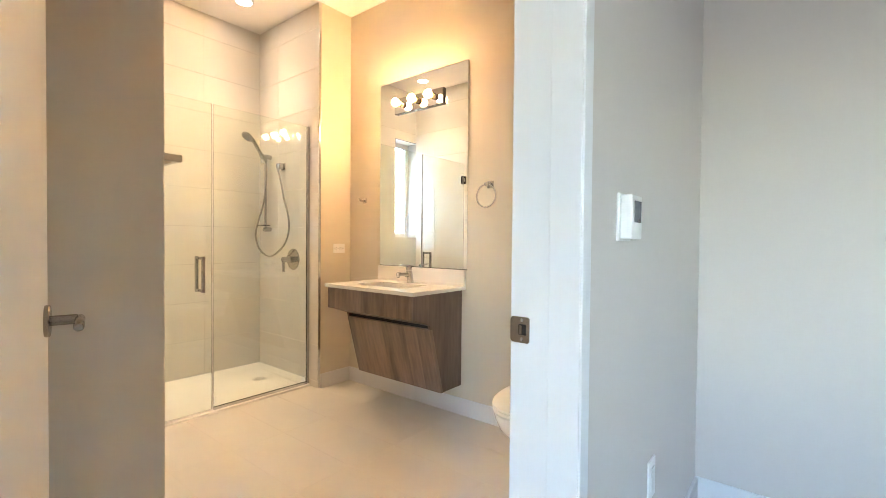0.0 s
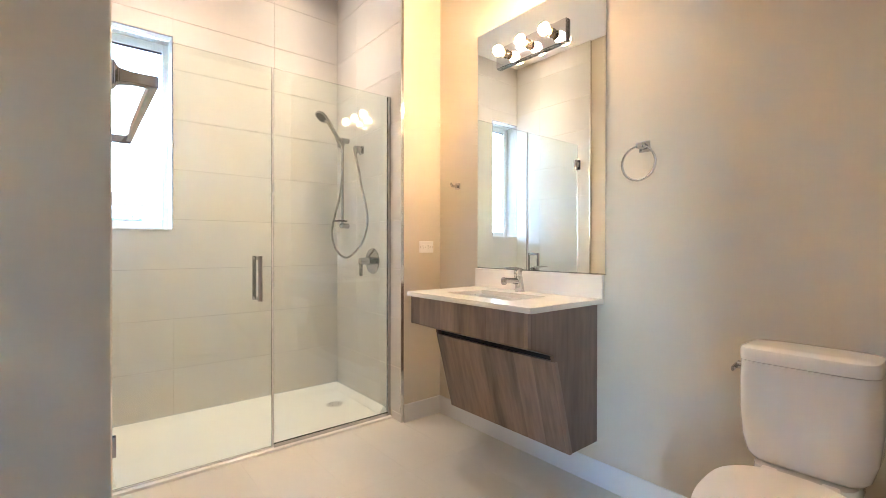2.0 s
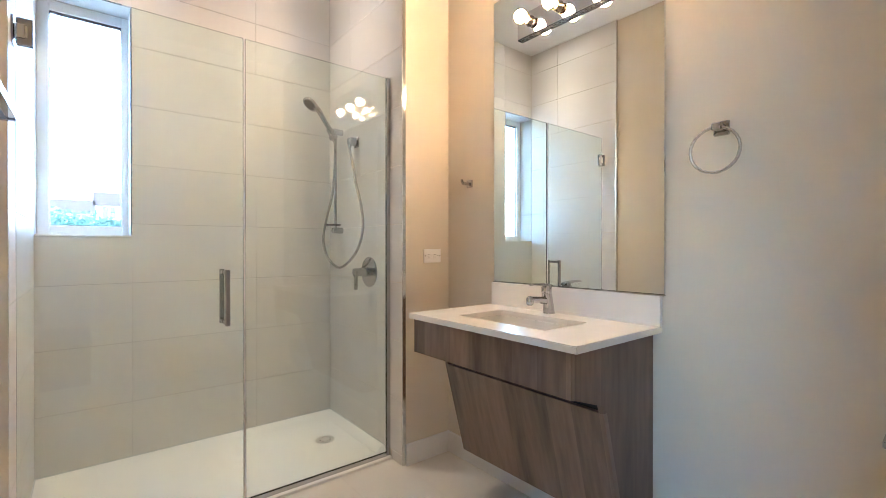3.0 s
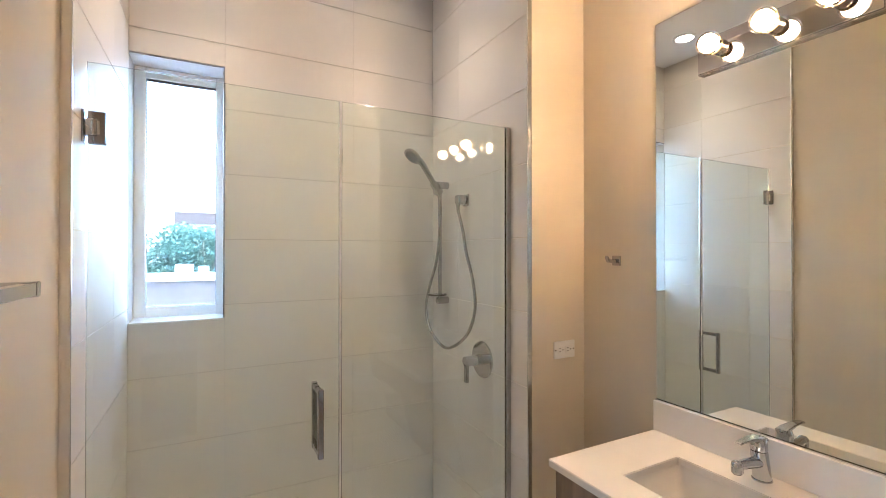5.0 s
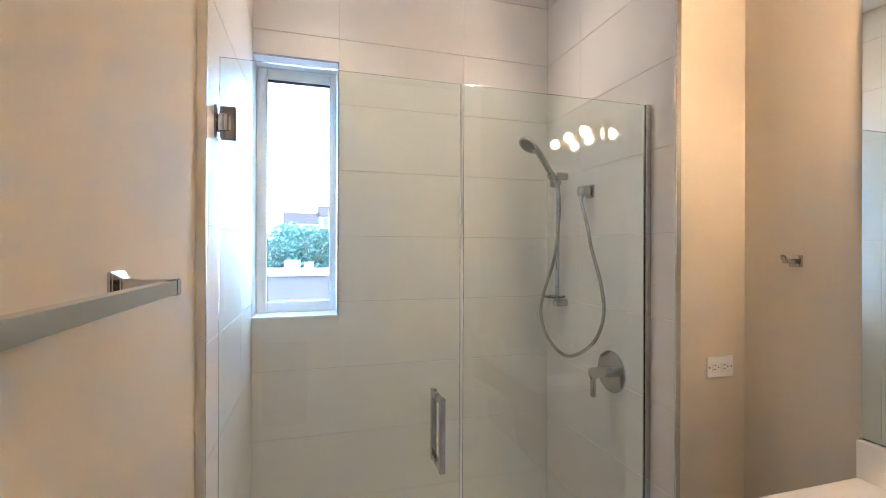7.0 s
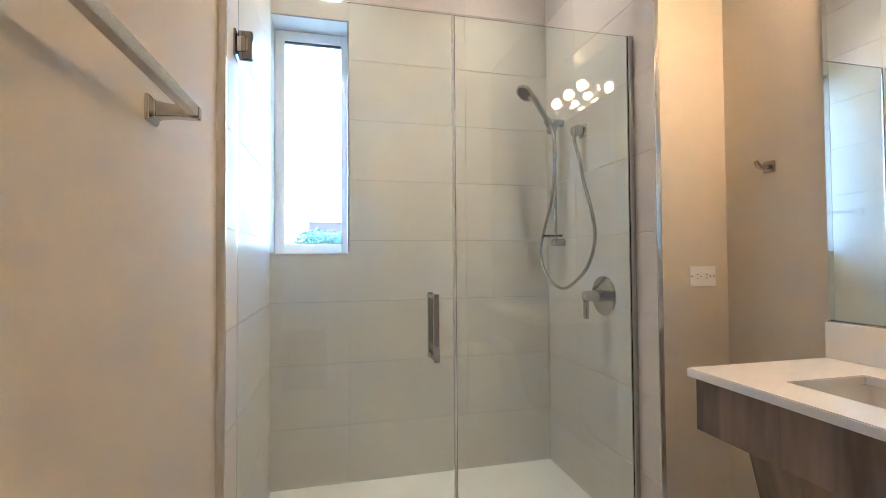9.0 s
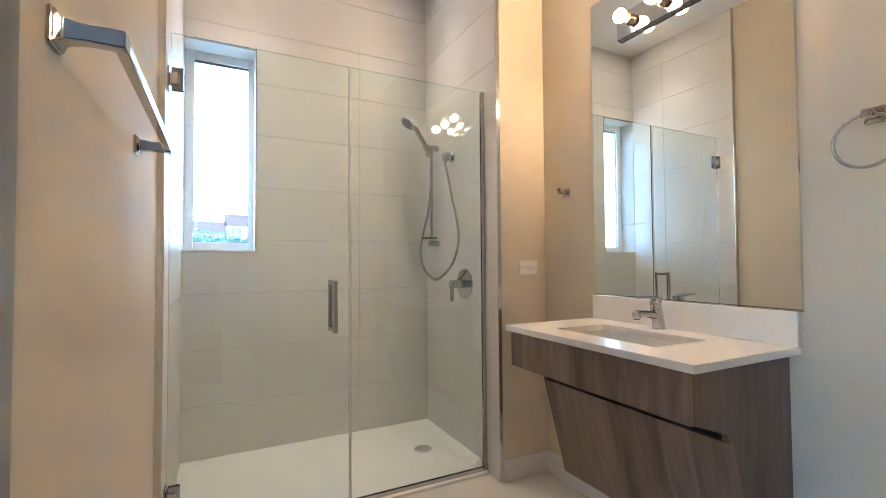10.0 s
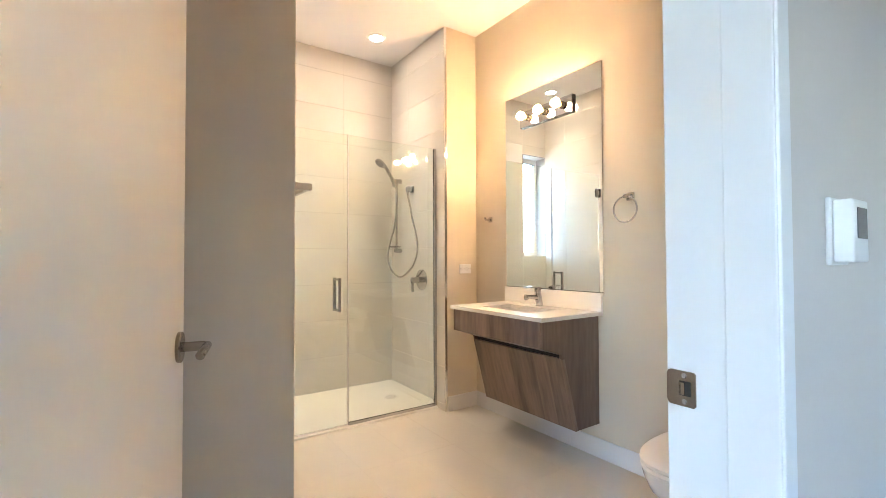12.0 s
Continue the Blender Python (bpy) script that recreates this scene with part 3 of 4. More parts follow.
part("handset_holder", lathe(bmesh.new(), [(0.0135, -0.020), (0.0185, -0.020), (0.0205, 0.020), (0.0150, 0.020)], Matrix.Translation((RX + 0.003, RY - 0.040, 1.846)) @ Vector((0.0, -0.55, 0.83)).to_track_quat("Z", "Y").to_matrix().to_4x4(), 24), CHROME, rail, smooth=True)
H0, H1 = Vector((RX + 0.004, RY - 0.035, 1.845)), Vector((RX - 0.004, RY - 0.138, 1.985))
head = part("shower_handset", tube(bmesh.new(), smooth_path([H0, H0.lerp(H1, 0.35) + Vector((0, 0, 0.004)), H0.lerp(H1, 0.75) + Vector((0, 0, 0.012)), H1], 6), [0.0130 + 0.0040 * min(1, i / 14) for i in range(19)], 18), CHROME, rail, "chrome handset", True)
face = (Vector((0.10, -0.62, -0.74))).to_track_quat("Z", "Y").to_matrix().to_4x4()
part("spray_head", lathe(bmesh.new(), [(0, -0.020), (0.028, -0.018), (0.046, -0.006), (0.050, 0.004), (0.049, 0.008), (0.0, 0.008)], Matrix.Translation(H1 + Vector((-0.008, -0.022, 0.012))) @ face, 36), CHROME, head, smooth=True)
part("spray_face", lathe(bmesh.new(), [(0.0, 0.0105), (0.038, 0.0105), (0.040, 0.0085), (0.040, 0.007)], Matrix.Translation(H1 + Vector((-0.008, -0.022, 0.012))) @ face, 36), SPRAYGREY, head, "grey spray face", True)
OX = -3.303
hose_pts = [H0, (RX + 0.048, RY - 0.03, 1.75), (RX + 0.045, RY - 0.03, 1.62), (RX + 0.005, RY - 0.03, 1.45), (RX - 0.068, RY - 0.034, 1.31), (RX - 0.114, RY - 0.035, 1.18), (RX - 0.055, RY - 0.034, 1.068), (RX + 0.085, RY - 0.032, 1.008), (RX + 0.205, RY - 0.028, 1.035), (RX + 0.320, RY - 0.020, 1.12), (RX + 0.358, RY - 0.008, 1.235), (RX + 0.325, RY, 1.36), (RX + 0.262, RY, 1.50), (RX + 0.235, RY - 0.002, 1.60), (OX, YT - 0.050, 1.705)]
path = smooth_path(hose_pts, 14)
part("hose", tube(bmesh.new(), path, [0.0072 + 0.0006 * (i % 2) for i in range(len(path))], 12), HOSE, rail, "flexible metal hose", True)
elbow = thing("hose_outlet", "square chrome hose outlet elbow on the tile", "shower fitting")
part("escutcheon", bx(OX - 0.028, OX + 0.028, YT - 0.010, YT, 1.725, 1.785, 0.004), CHROME, elbow, smooth=True)
part("elbow_body", bx(OX - 0.025, OX + 0.025, YT - 0.062, YT - 0.010, 1.732, 1.780, 0.014, 4), CHROME, elbow, smooth=True)
part("nipple", rod(bmesh.new(), (OX, YT - 0.050, 1.740), (OX, YT - 0.050, 1.700), 0.010, 0.008), CHROME, elbow, smooth=True)
valve = thing("shower_valve", "round chrome shower valve with a lever handle", "shower valve")
VX, VZ = -3.156, 0.988
part("escutcheon", lathe(bmesh.new(), [(0, 0.0), (0.086, 0.0), (0.087, 0.003), (0.084, 0.008), (0.03, 0.012), (0, 0.012)], pose(VX, YT, VZ, 90, 0, 0), 48), CHROME, valve, smooth=True)
part("valve_body", rod(bmesh.new(), (VX, YT - 0.010, VZ), (VX, YT - 0.062, VZ), 0.026, 0.024, 32), CHROME, valve, smooth=True)
part("cap", rod(bmesh.new(), (VX, YT - 0.060, VZ), (VX, YT - 0.098, VZ), 0.0235, 0.0225, 32), CHROME, valve, smooth=True)
part("lever", bx(VX - 0.011, VX + 0.011, YT - 0.098, YT - 0.080, VZ - 0.098, VZ - 0.010, 0.004, 3), CHROME, valve, smooth=True)

# ---- vanity ----
CX0, CX1 = -2.447, -1.668
vanity = thing("vanity_cabinet", "wall-hung grey-brown wood vanity with a slanted front", "vanity")
prof = [(1.950, 0.828), (1.950, 0.688), (2.112, 0.634), (2.230, 0.194), (Y_VAN, 0.194), (Y_VAN, 0.828)]
# Black inner fill: paints the shade seen through the slit below the drawer.
part("body", prism(bmesh.new(), [(2.138, 0.640), (2.138, 0.610), (2.250, 0.201), (Y_VAN, 0.201), (Y_VAN, 0.640)], "x", CX0 + 0.0185, CX1 - 0.0185), BLACK, vanity)
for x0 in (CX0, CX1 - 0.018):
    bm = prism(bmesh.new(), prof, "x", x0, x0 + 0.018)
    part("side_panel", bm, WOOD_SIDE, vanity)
bm = prism(bmesh.new(), [(1.948, 0.8265), (1.948, 0.686), (1.966, 0.6815), (1.966, 0.8265)], "x", CX0 - 0.0005, CX1 + 0.0005)
part("drawer_front", bm, WOOD, vanity)
bm = prism(bmesh.new(), [(1.966, 0.6815), (2.120, 0.6305), (2.120, 0.6405), (1.966, 0.694)], "x", CX0 + 0.0185, CX1 - 0.0185)
part("drawer_underside", bm, WOOD, vanity)
bm = prism(bmesh.new(), [(2.1178, 0.6075), (2.2275, 0.192), (2.247, 0.192), (2.1375, 0.6075)], "x", CX0 - 0.0005, CX1 + 0.0005)
part("lower_front", bm, WOOD, vanity, "slanted wood front panel")

# countertop with a sink cut-out
TX0, TX1, TY0, TZ0, TZ1 = -2.457, -1.634, 1.926, 0.829, 0.851
SX0, SX1, SY0, SY1 = -2.276, -1.842, 2.050, 2.296
counter = thing("vanity_countertop", "white quartz vanity top with backsplash", "countertop")
bm = bmesh.new()
outer = [(TX0, TY0), (TX1, TY0), (TX1, Y_VAN), (TX0, Y_VAN)]
inner = [(SX0, SY0), (SX1, SY0), (SX1, SY1), (SX0, SY1)]
ring = {}
for z in (TZ0, TZ1):
    ring[z] = ([bm.verts.new((x, y, z)) for x, y in outer], [bm.verts.new((x, y, z)) for x, y in inner])
for z in (TZ0, TZ1):
    o, i = ring[z]
    for k in range(4):
        bm.faces.new((o[k], o[(k + 1) % 4], i[(k + 1) % 4], i[k]))
for r in (0, 1):
    a, b = ring[TZ0][r], ring[TZ1][r]
    for k in range(4):
        bm.faces.new((a[k], a[(k + 1) % 4], b[(k + 1) % 4], b[k]))
bmesh.ops.recalc_face_normals(bm, faces=bm.faces)
edges = [e for e in bm.edges if (e.verts[0].co.z > 0.84 and e.verts[1].co.z > 0.84 and len([f for f in e.link_faces if abs(f.normal.z) < 0.5]) == 1) or abs(e.verts[0].co.z - e.verts[1].co.z) > 0.01]
bmesh.ops.bevel(bm, geom=edges, offset=0.0025, segments=2, affect="EDGES")
part("slab", bm, QUARTZ, counter)
part("backsplash", bx(TX0, TX1, Y_VAN - 0.020, Y_VAN, TZ1, 0.9575, 0.002), QUARTZ, counter)

sink = thing("sink", "rectangular undermount white ceramic sink", "sink")
bm = bmesh.new()
def rect(x0, x1, y0, y1, z, r=0.03, n=6):
    pts = []
    for cx, cy, a0 in ((x1 - r, y1 - r, 0), (x0 + r, y1 - r, 90), (x0 + r, y0 + r, 180), (x1 - r, y0 + r, 270)):
        for k in range(n):
            a = radians(a0 + 90 * k / (n - 1))
            pts.append((cx + r * math.cos(a), cy + r * math.sin(a), z))
    return pts
loft(bm, [rect(SX0 - 0.03, SX1 + 0.03, SY0 - 0.03, SY1 + 0.03, 0.8275), rect(SX0 - 0.004, SX1 + 0.004, SY0 - 0.004, SY1 + 0.004, 0.8275, 0.02), rect(SX0 + 0.002, SX1 - 0.002, SY0 + 0.002, SY1 - 0.002, 0.78, 0.025), rect(SX0 + 0.02, SX1 - 0.02, SY0 + 0.02, SY1 - 0.02, 0.715, 0.04), rect(SX0 + 0.06, SX1 - 0.06, SY0 + 0.06, SY1 - 0.06, 0.700, 0.04), rect(SX0 + 0.19, SX1 - 0.19, SY0 + 0.11, SY1 - 0.11, 0.695, 0.015)], cap=False)
bm.faces.new([v for v in bm.verts if abs(v.co.z - 0.695) < 1e-5])
part("basin", bm, CERAMIC, sink, smooth=True)
part("sink_drain", lathe(bmesh.new(), [(0, 0.004), (0.02, 0.004), (0.024, 0.002), (0.024, 0.0)], Matrix.Translation(((SX0 + SX1) / 2, 2.173, 0.6955)), 28), CHROME, sink, "chrome drain", True)
part("overflow", lathe(bmesh.new(), [(0, 0.003), (0.006, 0.003), (0.012, 0.003), (0.013, 0.0)], pose((SX0 + SX1) / 2, SY0 + 0.0045, 0.775, -90, 0, 0), 24), CHROME, sink, "chrome overflow ring", True)

faucet = thing("faucet", "chrome single-lever basin faucet", "faucet")
FX, FY = -2.078, 2.378
part("base_ring", lathe(bmesh.new(), [(0.0, 0.0), (0.0255, 0.0), (0.0262, 0.002), (0.0255, 0.004), (0.0, 0.004)], Matrix.Translation((FX, FY, TZ1)), 32), CHROME, faucet, smooth=True)
bm = loft(bmesh.new(), [superellipse(FX, FY - lean, rad, rad, TZ1 + z, 2.1, 32) for z, lean, rad in ((0.004, 0.0, 0.0232), (0.010, 0.001, 0.0230), (0.045, 0.007, 0.0222), (0.080, 0.014, 0.0215), (0.086, 0.0155, 0.0205))])
part("body", bm, CHROME, faucet, smooth=True)
tip = Vector((FX, FY - 0.122, TZ1 + 0.066))
part("spout", tube(bmesh.new(), [(FX, FY - 0.008, TZ1 + 0.053), (FX, FY - 0.045, TZ1 + 0.058), (FX, FY - 0.085, TZ1 + 0.063), tip], [0.0165, 0.0150, 0.0135, 0.0130], 24), CHROME, faucet, smooth=True)
nozzle = part("nozzle", lathe(bmesh.new(), [(0.0, 0.0145), (0.008, 0.0130), (0.0130, 0.0085), (0.0150, 0.002), (0.0148, -0.016), (0.0135, -0.019), (0.0, -0.019)], Matrix.Translation(tip), 28), CHROME, faucet, smooth=True)
part("aerator", rod(bmesh.new(), tip + Vector((0, 0, -0.019)), tip + Vector((0, 0, -0.022)), 0.0105, n=24), DARKGREY, nozzle, "dark aerator screen")
bm = loft(bmesh.new(), [superellipse(FX, FY - lean, rad, rad * 0.95, TZ1 + z, 2.1, 32) for z, lean, rad in ((0.088, 0.0155, 0.0208), (0.092, 0.016, 0.0218), (0.108, 0.016, 0.0215), (0.118, 0.014, 0.0195), (0.123, 0.012, 0.0150))])
part("cap", bm, CHROME, faucet, smooth=True)
bm = loft(bmesh.new(), [[(FX + w * c, FY - d, TZ1 + z + h * e) for c, e in ((-1, -1), (1, -1), (1, 1), (-1, 1))] for d, z, w, h in ((-0.004, 0.116, 0.0165, 0.0060), (0.020, 0.122, 0.0160, 0.0050), (0.060, 0.126, 0.0130, 0.0040), (0.100, 0.127, 0.0105, 0.0036), (0.118, 0.124, 0.0095, 0.0034))])
bmesh.ops.bevel(bm, geom=bm.edges[:], offset=0.0024, segments=2, affect="EDGES")
part("lever", bm, CHROME, faucet, smooth=True)

# ---- mirror and vanity light ----
mirror = thing("wall_mirror", "tall frameless wall mirror above the vanity", "mirror")
part("mirror_glass", bx(-2.455, -1.624, Y_VAN - 0.006, Y_VAN - 0.0002, 0.961, 2.328, 0.003, 1), MIRROR, mirror)
bm = bmesh.new()
box(bm, -2.456, -1.623, Y_VAN - 0.009, Y_VAN - 0.0002, 0.9577, 0.9612)
part("bottom_channel", bm, CHROME, mirror, "thin chrome channel")
YM = Y_VAN - 0.0062
light = thing("vanity_light", "chrome three-bulb vanity light bar with lit globe bulbs", "wall lamp")
part("housing", bx(-2.284, -1.824, YM - 0.016, YM, 2.076, 2.188, 0.001, 1), DARKMETAL, light, "dark metal edge of the light bar")
part("face_plate", bx(-2.282, -1.826, YM - 0.020, YM - 0.016, 2.079, 2.185, 0.001, 1), CHROME, light, "polished chrome face plate")
for x in (-2.207, -2.054, -1.903):
    socket = part("socket", lathe(bmesh.new(), [(0.024, -0.010), (0.024, 0.012), (0.021, 0.018), (0.0185, 0.036), (0.0185, 0.040)], pose(x, YM - 0.010, 2.138, 90, 0, 0), 28), NICKEL, light, "bronze-toned lamp socket", True)
    part("lamp_collar", lathe(bmesh.new(), [(0.0175, 0.034), (0.0225, 0.035), (0.0230, 0.039), (0.0200, 0.042), (0.0150, 0.042)], pose(x, YM - 0.010, 2.138, 90, 0, 0), 28), BRASS, socket, "thin brass collar under the bulb", True)
    m_b = pose(x, YM - 0.010, 2.138, 90, 0, 0)
    bulb = part("bulb", lathe(bmesh.new(), [(0.0125, 0.034), (0.0150, 0.040)] + [(0.0345 * math.sin(a), 0.0735 - 0.0345 * math.cos(a)) for a in [radians(d) for d in range(30, 180, 10)]] + [(0, 0.108)], m_b, 28), BULBGLASS, light, "lit globe bulb", True)
    bulb.visible_shadow = False
    part("filament_core", lathe(bmesh.new(), [(0, 0.050), (0.009, 0.0515)] + [(0.0245 * math.sin(a), 0.0745 - 0.0245 * math.cos(a)) for a in [radians(d) for d in range(40, 180, 14)]] + [(0, 0.099)], m_b, 24), BULB, bulb, "glowing core", True)

# ---- ceiling downlights ----
def downlight(x, y):
    d = thing("ceiling_downlight", "round white recessed downlight, lit", "ceiling lamp", (x, y, CEILING), "recessed downlights")
    part("trim_ring", lathe(bmesh.new(), [(0.052, -0.001), (0.056, -0.008), (0.066, -0.008), (0.074, -0.004), (0.075, 0.0)], None, 40), TRIM, d, smooth=True)
    part("lens", lathe(bmesh.new(), [(0.053, -0.001), (0.052, -0.003), (0, -0.003)], None, 40), SPOT, d, "glowing lens", True)
    data = bpy.data.lights.new("downlight_beam", "SPOT")
    data.energy, data.color, data.spot_size, data.spot_blend, data.shadow_soft_size = SPOT_WATTS, (1.0, 0.71, 0.46), radians(100), 1.0, 0.045
    beam = new("downlight_beam", data)
    beam.matrix_world = look((x, y, CEILING - 0.012), (x, y, 0))
    return d


downlight(-3.270, 1.775)
downlight(-3.295, 1.000)

# ---- small wall fittings ----
outlet = thing("wall_outlet", "white duplex electrical outlet mounted sideways", "outlet")
part("cover_plate", bx(X_STUB, X_STUB + 0.006, 2.263, 2.377, 1.046, 1.119, 0.002), PLASTIC, outlet)
for y in (2.299, 2.341):
    face_ob = part("receptacle", bx(X_STUB + 0.006, X_STUB + 0.0085, y - 0.017, y + 0.017, 1.0685, 1.0965, 0.001), PLASTIC, outlet)
    for dy, dz in ((-0.006, 0.0065), (-0.006, -0.0065)):
        part("slot", bx(X_STUB + 0.0085, X_STUB + 0.009, y + dy - 0.004, y + dy + 0.004, 1.0825 + dz - 0.0012, 1.0825 + dz + 0.0012), BLACK, face_ob)
    part("slot", rod(bmesh.new(), (X_STUB + 0.0085, y + 0.009, 1.0825), (X_STUB + 0.009, y + 0.009, 1.0825), 0.0028, n=12), BLACK, face_ob)

for y in (2.271, 2.369):
    part("screw", rod(bmesh.new(), (X_STUB + 0.006, y, 1.0825), (X_STUB + 0.0068, y, 1.0825), 0.003, n=12), NICKEL, outlet)

hook = thing("robe_hook", "small square chrome robe hook", "hook")
part("wall_plate", bx(-2.652, -2.612, Y_VAN - 0.010, Y_VAN, 1.441, 1.481, 0.003), CHROME, hook)
bm = loft(bmesh.new(), [[(-2.632 + w * c, Y_VAN - d, z + 0.007 * e) for c, e in ((-1, -1), (1, -1), (1, 1), (-1, 1))] for d, z, w in ((0.008, 1.461, 0.010), (0.032, 1.458, 0.009), (0.052, 1.461, 0.009), (0.062, 1.475, 0.009))])
bmesh.ops.bevel(bm, geom=bm.edges[:], offset=0.002, segments=2, affect="EDGES")
part("prong", bm, CHROME, hook, smooth=True)

towel_ring = thing("towel_ring", "chrome towel ring on a square post", "towel ring")
part("wall_plate", bx(-1.471, -1.425, Y_VAN - 0.012, Y_VAN, 1.480, 1.526, 0.004), CHROME, towel_ring, smooth=True)
part("post", bx(-1.462, -1.434, Y_VAN - 0.058, Y_VAN - 0.012, 1.490, 1.514, 0.005), CHROME, towel_ring, smooth=True)
R = 0.070
ring_path = [k * math.tau / 144 for k in range(144)]
part("ring", tube(bmesh.new(), [(-1.454 + R * math.sin(a) + 0.0006 * math.sin(26 * a) * math.sin(a), Y_VAN - 0.048 + 0.0006 * math.cos(26 * a), 1.500 - R + R * math.cos(a) + 0.0006 * math.sin(26 * a) * math.cos(a)) for a in ring_path], 0.0048, 10, closed=True), CHROME, towel_ring, "twisted chrome ring", True)

bar = thing("towel_bar", "square chrome towel bar on flared posts", "towel bar")
for x in (-1.684, -2.343):
    bm = loft(bmesh.new(), [[(x + w * c, 0.655 - 0.002 * (x < -2) + d * (0.740 - 0.655 + 0.002 * (x < -2)) / 0.094, 1.435 + h * e) for c, e in ((-1, -1), (1, -1), (1, 1), (-1, 1))] for d, w, h in ((0.0, 0.025, 0.025), (0.008, 0.025, 0.025), (0.016, 0.014, 0.015), (0.045, 0.011, 0.012), (0.094, 0.011, 0.013))])
    bmesh.ops.bevel(bm, geom=bm.edges[:], offset=0.002, segments=2, affect="EDGES")
    part("post", bm, CHROME, bar, smooth=True)
part("bar", bx(-2.331, -1.697, 0.723, 0.740, 1.425, 1.446, 0.0015), CHROME, bar)

thermostat = thing("thermostat", "white wall thermostat with a dark display", "thermostat")
part("back_plate", bx(X_DOOR_OUT, X_DOOR_OUT + 0.008, 1.168, 1.262, 1.150, 1.266, 0.003), PLASTIC, thermostat)
part("housing", bx(X_DOOR_OUT + 0.008, X_DOOR_OUT + 0.036, 1.174, 1.256, 1.155, 1.261, 0.004, 3), PLASTIC, thermostat, smooth=True)
part("display", bx(X_DOOR_OUT + 0.036, X_DOOR_OUT + 0.0375, 1.190, 1.244, 1.195, 1.247, 0.0005, 1), DARKGREY, thermostat, "dark display")
hall_outlet = thing("wall_outlet", "white electrical outlet plate low on the hall wall", "outlet")
part("cover_plate", bx(X_DOOR_OUT, X_DOOR_OUT + 0.006, 1.490, 1.565, 0.37, 0.49, 0.002), PLASTIC, hall_outlet)
part("receptacle", bx(X_DOOR_OUT + 0.006, X_DOOR_OUT + 0.009, 1.510, 1.545, 0.395, 0.465, 0.001), PLASTIC, hall_outlet)

# ---- toilet ----
toilet = thing("toilet", "white two-piece toilet with the lid closed", "toilet")
TCX = -0.884
rows_t = [(0.418, 0.115, 0.070), (0.423, 0.134, 0.082), (0.440, 0.147, 0.090), (0.49, 0.160, 0.096), (0.57, 0.166, 0.099), (0.66, 0.167, 0.100), (0.728, 0.164, 0.100)]
tank = part("tank", loft(bmesh.new(), [superellipse(TCX, 2.322, a, b, z, 5.0, 56) for z, a, b in rows_t]), CERAMIC, toilet, smooth=True)
part("tank_lid", loft(bmesh.new(), [superellipse(TCX, 2.319, a, b, z, 5.0, 56) for z, a, b in ((0.730, 0.156, 0.097), (0.732, 0.165, 0.104), (0.760, 0.166, 0.105), (0.769, 0.162, 0.102), (0.774, 0.148, 0.091), (0.776, 0.095, 0.06))]), CERAMIC, toilet, smooth=True)
lever = part("flush_lever", rod(bmesh.new(), (TCX - 0.156, 2.262, 0.704), (TCX - 0.170, 2.262, 0.704), 0.013), CHROME, toilet, "chrome flush lever", True)
bm = loft(bmesh.new(), [[(TCX - 0.172 + 0.004 * c, y, 0.704 - dz + 0.008 * e) for c, e in ((-1, -1), (1, -1), (1, 1), (-1, 1))] for y, dz in ((2.272, 0.0), (2.245, 0.002), (2.215, 0.007))])
bmesh.ops.bevel(bm, geom=bm.edges[:], offset=0.002, segments=2, affect="EDGES")
part("arm", bm, CHROME, lever, smooth=True)
part("bowl", loft(bmesh.new(), [superellipse(TCX, 2.06, a, b, z, 2.5, 48, front=f) for z, a, b, f in ((0.0, 0.105, 0.28, 0.20), (0.02, 0.105, 0.28, 0.20), (0.06, 0.095, 0.27, 0.18), (0.16, 0.095, 0.26, 0.17), (0.23, 0.115, 0.25, 0.22), (0.30, 0.155, 0.25, 0.30), (0.36, 0.165, 0.25, 0.335), (0.385, 0.169, 0.25, 0.342), (0.392, 0.163, 0.245, 0.335))]), CERAMIC, toilet, smooth=True)
part("seat", loft(bmesh.new(), [superellipse(TCX, 2.03, a, 0.165, z, 2.35, 48, front=f) for z, a, f in ((0.394, 0.166, 0.312), (0.396, 0.171, 0.319), (0.408, 0.171, 0.319), (0.410, 0.168, 0.314))]), SEATPLASTIC, toilet, smooth=True)
part("lid", loft(bmesh.new(), [superellipse(TCX, 2.03, a, b, z, 2.35, 48, front=f) for z, a, b, f in ((0.4125, 0.168, 0.165, 0.314), (0.415, 0.173, 0.170, 0.322), (0.424, 0.172, 0.169, 0.321), (0.430, 0.160, 0.158, 0.306), (0.433, 0.12, 0.11, 0.24))]), SEATPLASTIC, toilet, smooth=True)
part("tank_saddle", loft(bmesh.new(), [superellipse(TCX, 2.30, a, b, z, 4.0, 40) for z, a, b in ((0.30, 0.10, 0.10), (0.385, 0.125, 0.105), (0.418, 0.122, 0.100))]), CERAMIC, toilet, smooth=True)
for dx in (-0.07, 0.07):
    part("seat_hinge", bx(TCX + dx - 0.02, TCX + dx + 0.02, 2.185, 2.215, 0.393, 0.425, 0.006), SEATPLASTIC, toilet, smooth=True)
part("tank_bolt", rod(bmesh.new(), (TCX + 0.10, 2.30, 0.385), (TCX + 0.10, 2.30, 0.420), 0.008), NICKEL, toilet, smooth=True)

# ---- outside, seen through the shower window ----
structure("ground", bx(-900, 900, -900, 900, -6.6, -6.5), GROUNDM, "grey street ground far below the window", "ground")


